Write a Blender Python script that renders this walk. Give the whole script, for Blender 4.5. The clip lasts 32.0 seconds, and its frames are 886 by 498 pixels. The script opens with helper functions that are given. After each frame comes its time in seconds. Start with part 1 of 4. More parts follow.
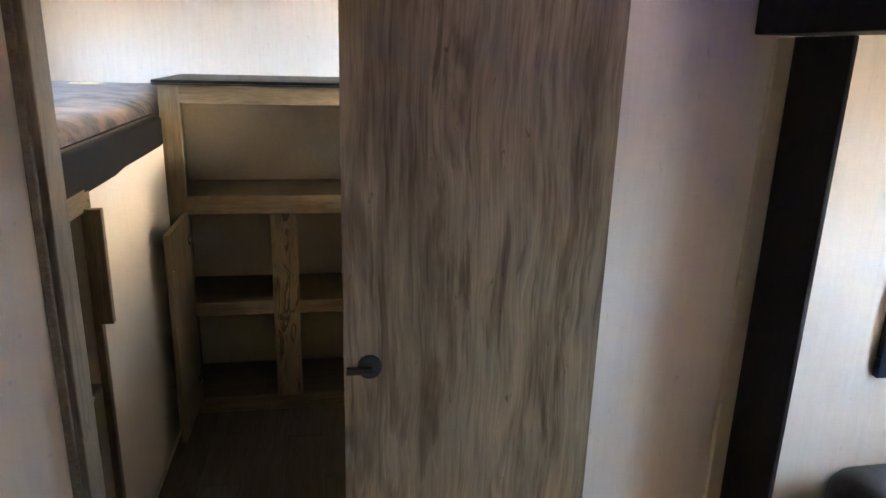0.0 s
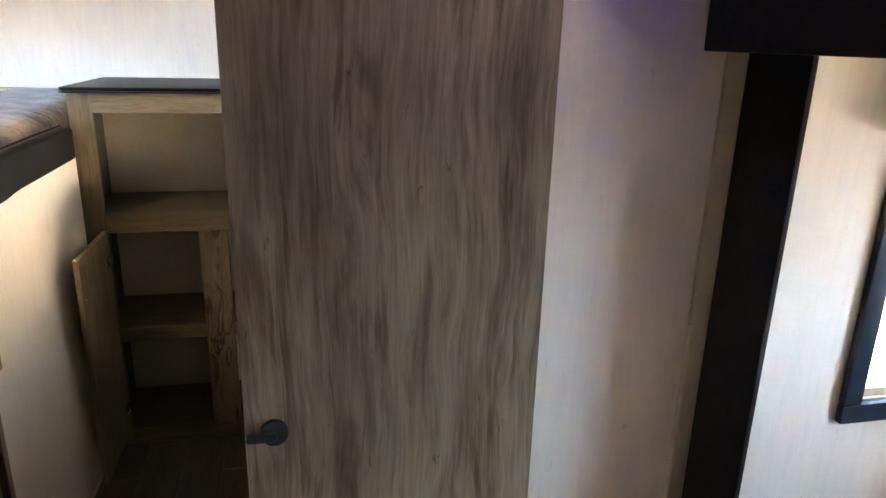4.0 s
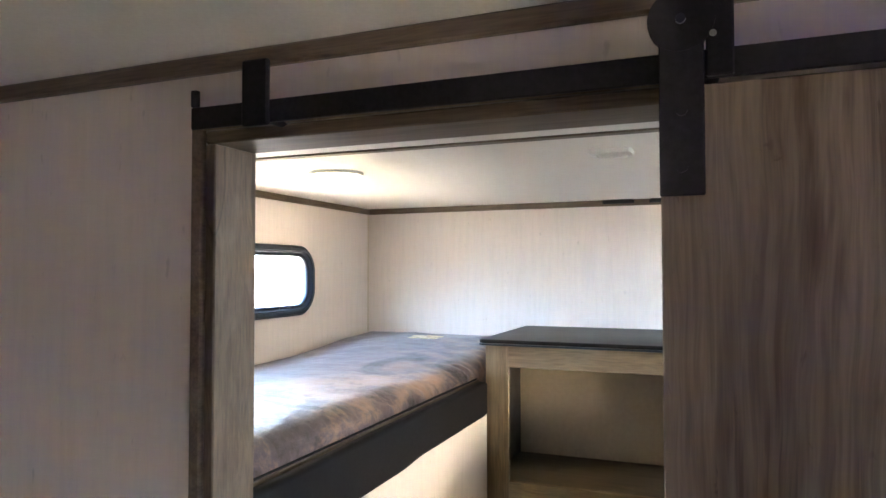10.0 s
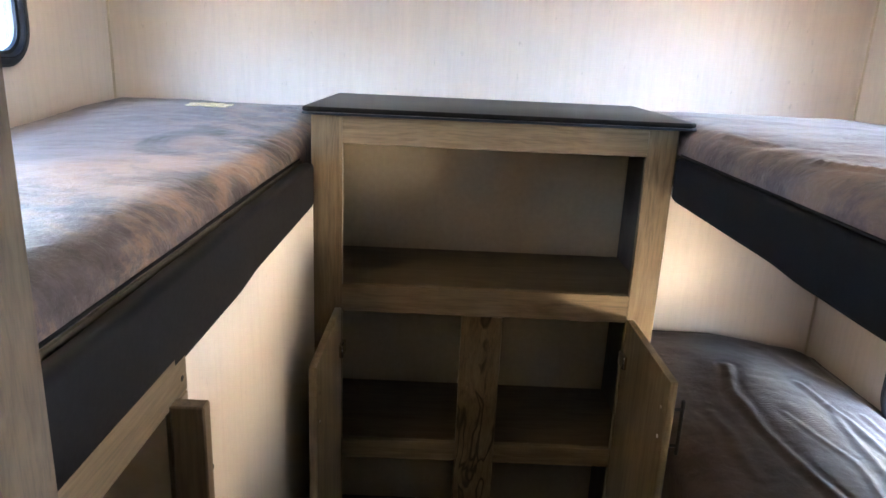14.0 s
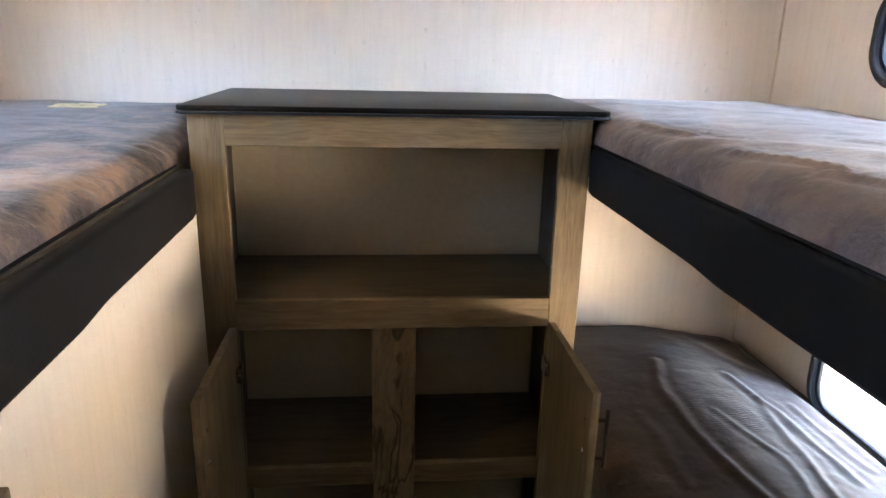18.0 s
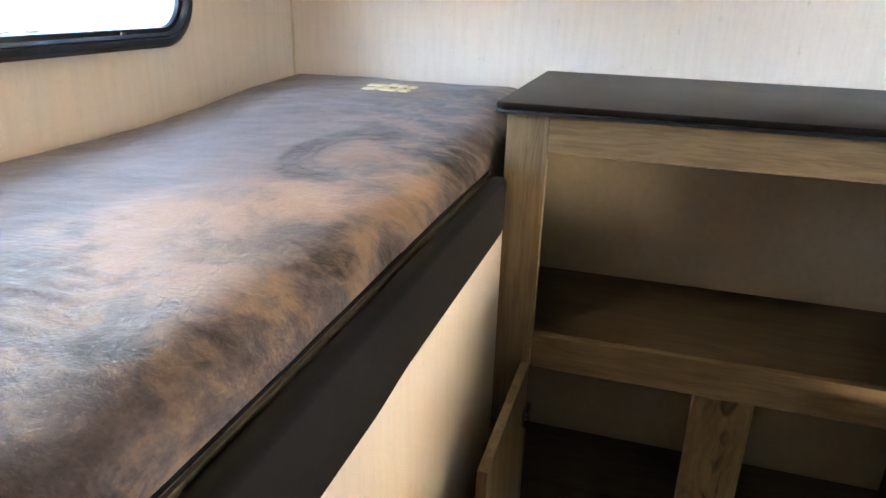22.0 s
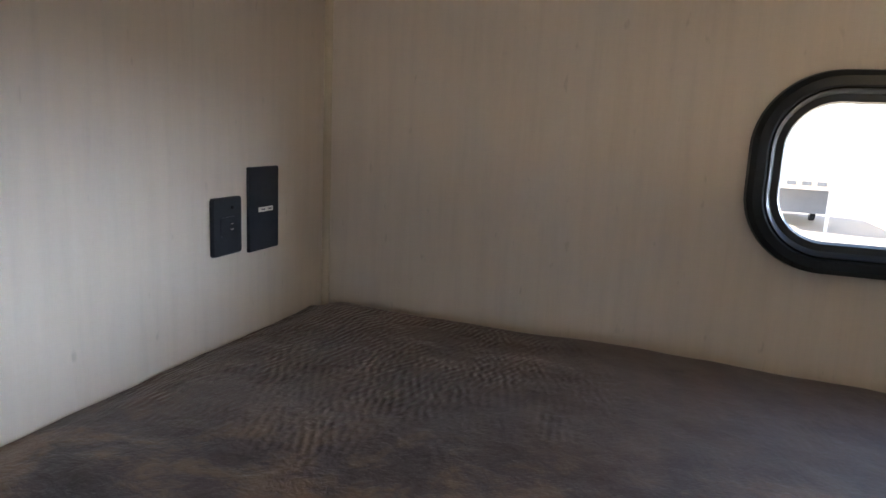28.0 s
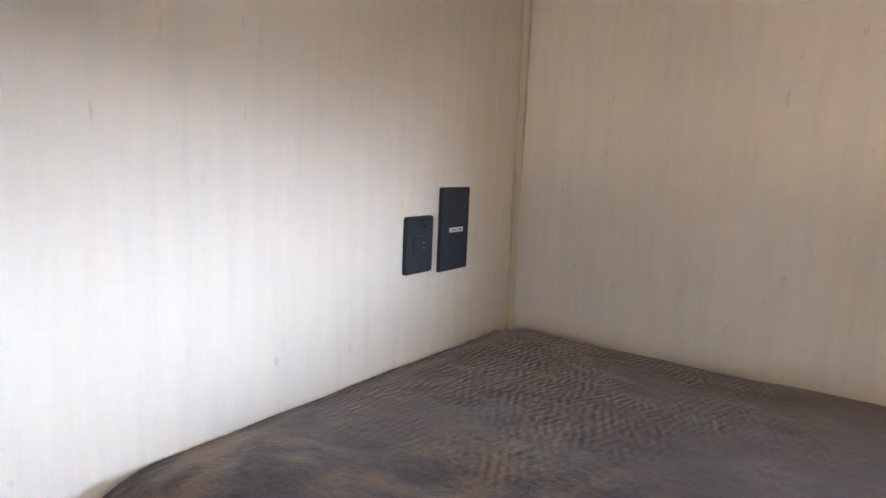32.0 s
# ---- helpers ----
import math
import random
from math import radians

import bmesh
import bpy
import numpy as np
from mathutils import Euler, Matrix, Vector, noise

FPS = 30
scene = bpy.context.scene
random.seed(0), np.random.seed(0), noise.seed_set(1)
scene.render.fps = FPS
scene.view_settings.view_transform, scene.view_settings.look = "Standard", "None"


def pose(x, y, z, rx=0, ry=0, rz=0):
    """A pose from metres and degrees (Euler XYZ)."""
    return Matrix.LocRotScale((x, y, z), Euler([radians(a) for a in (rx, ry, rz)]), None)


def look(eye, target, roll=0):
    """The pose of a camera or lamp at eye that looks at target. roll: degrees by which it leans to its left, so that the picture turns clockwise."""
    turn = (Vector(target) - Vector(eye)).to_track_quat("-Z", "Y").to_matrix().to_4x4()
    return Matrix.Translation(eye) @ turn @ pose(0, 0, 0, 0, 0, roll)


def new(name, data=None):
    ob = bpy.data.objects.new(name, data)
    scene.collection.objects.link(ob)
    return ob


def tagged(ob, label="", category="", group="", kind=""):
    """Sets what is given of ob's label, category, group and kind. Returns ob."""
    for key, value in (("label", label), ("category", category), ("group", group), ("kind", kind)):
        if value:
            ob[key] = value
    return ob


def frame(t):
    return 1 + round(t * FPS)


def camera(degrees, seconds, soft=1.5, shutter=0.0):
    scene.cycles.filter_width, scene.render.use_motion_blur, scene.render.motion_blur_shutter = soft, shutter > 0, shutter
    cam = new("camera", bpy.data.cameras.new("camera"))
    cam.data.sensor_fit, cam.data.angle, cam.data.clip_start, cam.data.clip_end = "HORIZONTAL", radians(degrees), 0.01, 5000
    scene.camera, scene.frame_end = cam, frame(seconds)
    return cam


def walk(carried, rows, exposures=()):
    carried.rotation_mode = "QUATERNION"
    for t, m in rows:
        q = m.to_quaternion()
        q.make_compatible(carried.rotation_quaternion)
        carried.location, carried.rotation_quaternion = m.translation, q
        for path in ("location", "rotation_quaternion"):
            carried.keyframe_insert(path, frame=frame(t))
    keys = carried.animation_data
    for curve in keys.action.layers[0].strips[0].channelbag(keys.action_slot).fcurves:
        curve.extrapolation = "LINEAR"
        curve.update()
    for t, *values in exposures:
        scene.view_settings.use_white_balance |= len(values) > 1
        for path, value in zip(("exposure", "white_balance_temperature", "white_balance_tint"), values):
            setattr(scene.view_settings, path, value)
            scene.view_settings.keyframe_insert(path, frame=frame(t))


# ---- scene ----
cam = camera(66.37, 32.0)
PATH = [
    (0.0, -0.0881, -0.1418, 1.5521, 73.694, -1.516, -9.482),
    (0.5, -0.0914, -0.1552, 1.5471, 73.247, -1.336, -10.085),
    (1.0, -0.0868, -0.1445, 1.5381, 72.664, -1.548, -10.834),
    (1.5, -0.0791, -0.1364, 1.5343, 71.794, -1.678, -11.718),
    (2.0, -0.0668, -0.1115, 1.5261, 71.183, -1.725, -12.296),
    (2.5, -0.0429, -0.1079, 1.5295, 70.687, -1.543, -12.687),
    (4.5, 0.0691, 0.1210, 1.6611, 75.531, -1.299, -10.965),
    (5.0, 0.0723, 0.2043, 1.7115, 81.548, -1.026, -9.195),
    (5.5, 0.0797, 0.2503, 1.7269, 87.376, -0.666, -6.788),
    (6.0, 0.1161, 0.3188, 1.7175, 91.471, -0.755, -3.398),
    (6.5, 0.1372, 0.3566, 1.7126, 93.774, -0.568, 0.328),
    (7.0, 0.1410, 0.3649, 1.7055, 95.215, -0.084, 4.733),
    (7.5, 0.1357, 0.3598, 1.6988, 95.916, -0.124, 9.968),
    (8.0, 0.1523, 0.3817, 1.6931, 95.493, -0.655, 15.720),
    (8.5, 0.1684, 0.3960, 1.6847, 94.936, -0.840, 19.209),
    (9.0, 0.1453, 0.4201, 1.6774, 94.274, -0.574, 21.157),
    (9.5, 0.0767, 0.4617, 1.6636, 93.300, -0.434, 22.309),
    (10.0, -0.0162, 0.5215, 1.6448, 91.804, 0.062, 21.986),
    (10.5, -0.0893, 0.5848, 1.6190, 88.822, -0.529, 20.318),
    (11.0, -0.1355, 0.6696, 1.5968, 84.257, -0.168, 16.813),
    (11.5, -0.1762, 0.8031, 1.5593, 81.279, -0.970, 14.698),
    (12.0, -0.2235, 0.8652, 1.5623, 78.628, -1.784, 13.331),
    (12.5, -0.3203, 0.8831, 1.5751, 76.776, -2.447, 12.390),
    (13.0, -0.3603, 0.9254, 1.5702, 75.350, -2.337, 9.808),
    (13.5, -0.4065, 0.9423, 1.5659, 74.158, -2.271, 4.362),
    (14.0, -0.4004, 0.9658, 1.5532, 73.992, -2.543, 0.180),
    (14.5, -0.3881, 1.0269, 1.5585, 73.389, -2.563, -2.936),
    (15.0, -0.3715, 1.0436, 1.5694, 72.869, -2.498, -4.242),
    (15.5, -0.3554, 1.0293, 1.5694, 72.832, -2.251, -4.891),
    (17.5, -0.3357, 1.0514, 1.5549, 73.162, -1.330, -5.304),
    (18.0, -0.3169, 1.1121, 1.5527, 73.334, -1.402, -5.544),
    (18.5, -0.2960, 1.1499, 1.5563, 73.249, -1.363, -5.151),
    (19.0, -0.2995, 1.1864, 1.5584, 72.856, -1.335, -3.917),
    (19.5, -0.3078, 1.1934, 1.5642, 72.018, -0.911, -1.883),
    (20.0, -0.3463, 1.2030, 1.5678, 71.262, -1.161, -0.374),
    (20.5, -0.4088, 1.2257, 1.5704, 70.962, -1.939, 2.034),
    (21.0, -0.4592, 1.3048, 1.5936, 69.794, -2.119, 5.925),
    (21.5, -0.5236, 1.3970, 1.5836, 69.903, -2.429, 8.963),
    (22.0, -0.4740, 1.4270, 1.5989, 69.286, -1.546, 17.160),
    (22.5, -0.4192, 1.4235, 1.6192, 68.700, -2.009, 26.489),
    (23.0, -0.4257, 1.4125, 1.6135, 69.411, -2.016, 31.343),
    (23.5, -0.4493, 1.3775, 1.6159, 69.784, -2.427, 34.380),
    (24.0, -0.4672, 1.3368, 1.6273, 69.915, -3.016, 38.377),
    (24.5, -0.4828, 1.3680, 1.6251, 70.964, -3.217, 46.307),
    (25.0, -0.4771, 1.3995, 1.6359, 73.376, -2.714, 54.105),
    (25.5, -0.5515, 1.4854, 1.6238, 75.474, -3.030, 60.282),
    (26.0, -0.6138, 1.5414, 1.6221, 77.044, -4.977, 66.087),
    (26.5, -0.5729, 1.6622, 1.6241, 78.046, -2.401, 80.396),
    (28.5, -0.4709, 1.8312, 1.6461, 80.202, -4.210, 112.667),
    (29.0, -0.4910, 1.8008, 1.6462, 80.803, -4.904, 114.680),
    (29.5, -0.5017, 1.8150, 1.6436, 81.257, -4.406, 117.663),
    (30.0, -0.5206, 1.8401, 1.6347, 81.692, -3.443, 120.973),
    (30.5, -0.5220, 1.8358, 1.6387, 81.367, -3.489, 122.090),
    (31.0, -0.5295, 1.8433, 1.6383, 81.336, -3.246, 123.213),
    (31.5, -0.5160, 1.8231, 1.6351, 81.414, -3.040, 123.521),
    (32.0, -0.4944, 1.7994, 1.6252, 81.930, -2.465, 124.166),
]
# seconds, stops, kelvin, tint
EXPOSURES = [(0.0, 5.0, 6500, 10), (2.5, 5.0, 6480, 10), (4.5, 5.1, 6350, 10), (8.0, 5.1, 6200, 10), (9.0, 4.95, 6060, 10), (10.0, 4.95, 6060, 10), (11.0, 4.8, 5850, 10), (12.0, 4.55, 5960, 10), (13.0, 4.7, 6080, 13), (15.0, 4.8, 6220, 13), (18.0, 4.65, 6370, 13), (19.0, 4.72, 6360, 13), (21.0, 4.8, 6350, 13), (22.0, 4.65, 6780, 10), (23.0, 4.55, 6820, 10), (24.0, 4.25, 6850, 10), (25.0, 2.85, 6600, 10), (26.0, 1.75, 6500, 10), (26.5, 1.55, 6500, 10), (28.5, 3.0, 6520, 13), (29.5, 3.4, 6530, 13), (31.0, 3.65, 6530, 13), (32.0, 3.7, 6540, 13)]
walk(cam, [(t, pose(*p)) for t, *p in PATH], EXPOSURES)

# ---- plan, metres ----
XL, XR = -1.468, 0.946         # side walls of the trailer
YB = 3.218                     # rear wall
ZC = 1.918                     # ceiling
YO, YI = 1.208, 1.283          # partition, cabin face and bunk-room face
OXL, OXR, OZ = -0.602, -0.050, 1.806   # doorway
YF = 2.635                     # front of the rear cabinet
YM = -2.6                      # front end of the cabin
XS = 1.75                      # outer wall of the slide-out

# ---- world and light ----
SUN_EL, SUN_ROT = radians(52), radians(166)
world = bpy.data.worlds.new("sky")
scene.world = world
world.use_nodes = True
wn = world.node_tree
wn.nodes.clear()
sky = wn.nodes.new("ShaderNodeTexSky")
sky.sky_type, sky.sun_disc, sky.sun_elevation, sky.sun_rotation = "NISHITA", False, SUN_EL, SUN_ROT
back = wn.nodes.new("ShaderNodeBackground")
back.inputs["Strength"].default_value = 0.15
wout = wn.nodes.new("ShaderNodeOutputWorld")
wn.links.new(sky.outputs[0], back.inputs[0])
wn.links.new(back.outputs[0], wout.inputs[0])

sun = new("sun", bpy.data.lights.new("sun", "SUN"))
sun.data.energy, sun.data.angle, sun.data.color = 5.0, radians(0.5), (1.0, 0.95, 0.87)
sun.matrix_world = look((2.5, -10, 13), (0, 0, 0))


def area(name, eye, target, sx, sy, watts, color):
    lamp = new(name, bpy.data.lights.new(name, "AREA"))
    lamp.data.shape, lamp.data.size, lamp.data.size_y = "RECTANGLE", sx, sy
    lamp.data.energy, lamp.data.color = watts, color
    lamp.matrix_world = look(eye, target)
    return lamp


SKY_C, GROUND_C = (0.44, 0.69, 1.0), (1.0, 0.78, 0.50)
# area lamps outside the windows, standing in for sky and for sunlit ground
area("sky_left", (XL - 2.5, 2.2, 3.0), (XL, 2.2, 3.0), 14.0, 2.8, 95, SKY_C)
# extra sky lamp at the front, aimed to light the rear wall
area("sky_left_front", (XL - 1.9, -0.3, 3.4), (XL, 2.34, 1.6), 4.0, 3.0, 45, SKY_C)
# added low strip, far stronger than the sky, to brighten the partition
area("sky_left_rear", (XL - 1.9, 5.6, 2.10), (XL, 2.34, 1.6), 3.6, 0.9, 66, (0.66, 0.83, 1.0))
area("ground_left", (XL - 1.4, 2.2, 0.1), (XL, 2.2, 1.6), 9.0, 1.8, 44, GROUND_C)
# set well forward so that its light lands on rear wall and cabinet
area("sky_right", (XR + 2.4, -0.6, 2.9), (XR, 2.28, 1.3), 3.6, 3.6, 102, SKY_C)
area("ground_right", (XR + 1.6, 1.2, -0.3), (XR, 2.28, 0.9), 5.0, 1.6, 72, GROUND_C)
# next two sit behind the unseen side window, added to light the cabin
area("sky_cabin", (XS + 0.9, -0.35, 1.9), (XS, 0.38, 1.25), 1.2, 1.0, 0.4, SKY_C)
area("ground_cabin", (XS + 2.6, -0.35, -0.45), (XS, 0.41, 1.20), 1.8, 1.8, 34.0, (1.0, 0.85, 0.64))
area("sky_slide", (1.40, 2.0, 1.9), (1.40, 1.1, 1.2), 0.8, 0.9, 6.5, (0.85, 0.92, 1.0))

# ---- materials ----


def nodes_of(name):
    m = bpy.data.materials.new(name)
    m.use_nodes = True
    nt = m.node_tree
    return m, nt, nt.nodes["Principled BSDF"]


def tex(nt, scale=(1, 1, 1), jitter=0.0):
    tc = nt.nodes.new("ShaderNodeTexCoord")
    mp = nt.nodes.new("ShaderNodeMapping")
    mp.inputs["Scale"].default_value = scale
    nt.links.new(tc.outputs["Object"], mp.inputs["Vector"])
    if jitter:
        oi = nt.nodes.new("ShaderNodeObjectInfo")
        ml = nt.nodes.new("ShaderNodeMath")
        ml.operation = "MULTIPLY"
        ml.inputs[1].default_value = jitter
        nt.links.new(oi.outputs["Random"], ml.inputs[0])
        nt.links.new(ml.outputs[0], mp.inputs["Location"])
    return mp.outputs[0]


def noise_tex(nt, vec, scale, detail=4, rough=0.55, dist=0.0):
    n = nt.nodes.new("ShaderNodeTexNoise")
    for key, value in (("Scale", scale), ("Detail", detail), ("Roughness", rough), ("Distortion", dist)):
        n.inputs[key].default_value = value
    nt.links.new(vec, n.inputs["Vector"])
    return n.outputs["Fac"]


def ramp(nt, fac, *stops):
    r = nt.nodes.new("ShaderNodeValToRGB")
    el = r.color_ramp.elements
    while len(el) < len(stops):
        el.new(0.5)
    for e, (p, c) in zip(el, stops):
        e.position, e.color = p, (*c, 1) if len(c) == 3 else c
    nt.links.new(fac, r.inputs[0])
    return r.outputs[0]


def mix(nt, a, b, fac, kind="MIX"):
    m = nt.nodes.new("ShaderNodeMix")
    m.data_type, m.blend_type = "RGBA", kind
    for sock, v in ((m.inputs[6], a), (m.inputs[7], b), (m.inputs[0], fac)):
        if isinstance(v, (int, float)):
            sock.default_value = v
        elif isinstance(v, tuple):
            sock.default_value = (*v, 1)
        else:
            nt.links.new(v, sock)
    return m.outputs[2]


def bump(nt, bsdf, height, strength=0.3, distance=0.002):
    b = nt.nodes.new("ShaderNodeBump")
    b.inputs["Strength"].default_value, b.inputs["Distance"].default_value = strength, distance
    nt.links.new(height, b.inputs["Height"])
    nt.links.new(b.outputs[0], bsdf.inputs["Normal"])


def grey(v):
    return (v, v, v)


def paint(name, color, rough=0.5, metal=0.0, grain=40, amount=0.12, relief=0.1, spec=0.5, vary=0.08):
    """A plain surface with slight mottling and relief."""
    m, nt, b = nodes_of(name)
    v = tex(nt)
    n = noise_tex(nt, v, grain, 5, 0.6)
    lo, hi = tuple(c * (1 - amount) for c in color), tuple(min(1, c * (1 + amount)) for c in color)
    nt.links.new(ramp(nt, n, (0.3, lo), (0.7, hi)), b.inputs["Base Color"])
    nt.links.new(ramp(nt, noise_tex(nt, v, grain * 0.2, 3), (0.3, grey(max(0, rough - vary))), (0.7, grey(rough + vary))), b.inputs["Roughness"])
    b.inputs["Metallic"].default_value = metal
    b.inputs["Specular IOR Level"].default_value = spec
    bump(nt, b, n, relief, 0.001)
    return m


def wallboard(name, color):
    """Vinyl-faced board with a woven print: fine upright threads and faint streaks."""
    m, nt, b = nodes_of(name)
    fine = noise_tex(nt, tex(nt, (260, 260, 22)), 1.0, 3, 0.6)
    streak = noise_tex(nt, tex(nt, (60, 60, 4.5)), 1.0, 4, 0.6)
    cross = noise_tex(nt, tex(nt, (30, 30, 300)), 1.0, 2, 0.5)
    wide = noise_tex(nt, tex(nt), 1.6, 3)
    c = ramp(nt, streak, (0.30, tuple(x * 0.95 for x in color)), (0.5, color), (0.75, tuple(min(1, x * 1.04) for x in color)))
    c = mix(nt, c, ramp(nt, fine, (0.3, grey(0.94)), (0.65, grey(1.0))), 0.25, "MULTIPLY")
    c = mix(nt, c, ramp(nt, cross, (0.3, grey(0.96)), (0.65, grey(1.0))), 0.35, "MULTIPLY")
    speck = noise_tex(nt, tex(nt, (70, 70, 26)), 1.0, 2, 0.5)
    c = mix(nt, c, ramp(nt, speck, (0.22, grey(0.66)), (0.30, grey(1.0))), 0.5, "MULTIPLY")
    c = mix(nt, c, ramp(nt, wide, (0.3, grey(0.95)), (0.7, grey(1.0))), 0.8, "MULTIPLY")
    nt.links.new(c, b.inputs["Base Color"])
    b.inputs["Roughness"].default_value = 0.55
    b.inputs["Specular IOR Level"].default_value = 0.35
    bump(nt, b, fine, 0.12, 0.0006)
    return m


def wood(name, dark, mid, light, axis, coarse=9.0, stretch=0.07, rough=0.5, knots=0.0, strokes=0.0):
    """Printed wood grain that runs along one axis (0, 1 or 2)."""
    m, nt, b = nodes_of(name)
    sc = [1.0, 1.0, 1.0]
    sc[axis] = stretch
    v = tex(nt, tuple(sc), 7.0)
    slow = [1.0, 1.0, 1.0]
    slow[axis] = stretch * 5
    warp = noise_tex(nt, tex(nt, tuple(slow), 7.0), coarse * 0.45, 3, 0.5)
    vm = nt.nodes.new("ShaderNodeVectorMath")
    vm.operation = "MULTIPLY_ADD"
    vm.inputs[1].default_value = (0.11, 0.11, 0.11)
    nt.links.new(warp, vm.inputs[0])
    nt.links.new(v, vm.inputs[2])
    figure = noise_tex(nt, vm.outputs[0], coarse * 1.6, 5, 0.66, 1.6)
    lines = noise_tex(nt, vm.outputs[0], coarse * 6.5, 3, 0.6, 0.6)
    fine = noise_tex(nt, v, coarse * 26, 3, 0.6)
    big = noise_tex(nt, v, coarse * 0.4, 2, 0.5)
    c = ramp(nt, figure, (0.30, dark), (0.42, mid), (0.55, light), (0.64, mid), (0.76, dark))
    c = mix(nt, c, ramp(nt, lines, (0.36, dark), (0.48, mid), (0.62, light)), 0.38)
    c = mix(nt, c, ramp(nt, big, (0.32, tuple(x * 0.85 for x in mid)), (0.68, light)), 0.25)
    c = mix(nt, c, ramp(nt, fine, (0.34, grey(0.62)), (0.58, grey(1.0))), 0.6, "MULTIPLY")
    if strokes:
        # dark drawn-out lines that waver and fork
        ridge = math_node(nt, "ABSOLUTE", math_node(nt, "SUBTRACT", noise_tex(nt, vm.outputs[0], coarse * 1.1, 2, 0.45, 0.5), 0.5), 0.0)
        c = mix(nt, c, ramp(nt, ridge, (0.006, grey(0.16)), (0.030, grey(1.0))), strokes, "MULTIPLY")
    if knots:
        vk = tex(nt, tuple(0.4 if i == axis else 1.0 for i in range(3)), 3.0)
        vor = nt.nodes.new("ShaderNodeTexVoronoi")
        vor.inputs["Scale"].default_value = 4.6
        nt.links.new(vk, vor.inputs["Vector"])
        wob = mix(nt, vor.outputs["Distance"], noise_tex(nt, vk, 26, 3, 0.6, 1.0), 0.13)
        c = mix(nt, c, ramp(nt, wob, (0.04, grey(0.18)), (0.13, grey(1.0))), knots, "MULTIPLY")
    nt.links.new(c, b.inputs["Base Color"])
    b.inputs["Roughness"].default_value = rough
    b.inputs["Specular IOR Level"].default_value = 0.3
    bump(nt, b, fine, 0.15, 0.0006)
    return m


def door_wood(name):
    """Grey-brown weathered print: upright pale bands, dark drawn-out cathedral strokes, short nicks and a few knots."""
    m, nt, b = nodes_of(name)
    warp = noise_tex(nt, tex(nt, (1.0, 1.0, 0.30)), 6.0, 3, 0.5)
    vm = nt.nodes.new("ShaderNodeVectorMath")
    vm.operation = "MULTIPLY_ADD"
    vm.inputs[1].default_value = (0.075, 0.0, 0.0)
    nt.links.new(warp, vm.inputs[0])
    tc = nt.nodes.new("ShaderNodeTexCoord")
    nt.links.new(tc.outputs["Object"], vm.inputs[2])

    def squeezed(sx, sz, loc=0.0):
        mp = nt.nodes.new("ShaderNodeMapping")
        mp.inputs["Scale"].default_value = (sx, 1.0, sz)
        mp.inputs["Location"].default_value = (loc, 0, loc)
        nt.links.new(vm.outputs[0], mp.inputs["Vector"])
        return mp.outputs[0]
    bands = noise_tex(nt, squeezed(12, 1.3), 1.0, 4, 0.6, 0.5)
    strokes = noise_tex(nt, squeezed(15, 1.7, 3.0), 1.0, 4, 0.58, 1.3)
    lines = noise_tex(nt, squeezed(120, 5.0, 1.0), 1.0, 3, 0.6, 0.4)
    fine = noise_tex(nt, squeezed(420, 14.0), 1.0, 3, 0.6)
    nick = noise_tex(nt, squeezed(70, 22.0, 6.0), 1.0, 3, 0.6, 0.8)
    big = noise_tex(nt, squeezed(3.2, 1.3, 9.0), 1.0, 2, 0.5)
    dark, mid, light = (0.092, 0.062, 0.036), (0.200, 0.147, 0.094), (0.320, 0.246, 0.163)
    c = ramp(nt, bands, (0.34, dark), (0.44, mid), (0.54, light), (0.66, mid))
    c = mix(nt, c, ramp(nt, lines, (0.38, dark), (0.48, mid), (0.58, light)), 0.34)
    c = mix(nt, c, ramp(nt, strokes, (0.32, (0.36, 0.31, 0.26)), (0.40, (0.66, 0.61, 0.56)), (0.46, grey(1.0))), 0.85, "MULTIPLY")
    c = mix(nt, c, ramp(nt, nick, (0.25, (0.36, 0.30, 0.25)), (0.33, grey(1.0))), 0.8, "MULTIPLY")
    c = mix(nt, c, ramp(nt, big, (0.32, grey(0.74)), (0.66, grey(1.10))), 0.9, "MULTIPLY")
    c = mix(nt, c, ramp(nt, fine, (0.34, grey(0.72)), (0.58, grey(1.0))), 0.55, "MULTIPLY")
    vor = nt.nodes.new("ShaderNodeTexVoronoi")
    vor.inputs["Scale"].default_value = 1.0
    nt.links.new(squeezed(4.2, 2.6, 2.0), vor.inputs["Vector"])
    knot = mix(nt, vor.outputs["Distance"], noise_tex(nt, squeezed(40, 20), 1.0, 3, 0.6, 1.0), 0.10)
    c = mix(nt, c, ramp(nt, knot, (0.060, grey(0.22)), (0.125, grey(1.0))), 0.85, "MULTIPLY")
    nt.links.new(c, b.inputs["Base Color"])
    b.inputs["Roughness"].default_value = 0.48
    b.inputs["Specular IOR Level"].default_value = 0.28
    bump(nt, b, fine, 0.15, 0.0006)
    return m


def math_node(nt, op, a, c):
    n = nt.nodes.new("ShaderNodeMath")
    n.operation = op
    for k, v in enumerate((a, c)):
        if isinstance(v, (int, float)):
            n.inputs[k].default_value = v
        else:
            nt.links.new(v, n.inputs[k])
    return n.outputs[0]


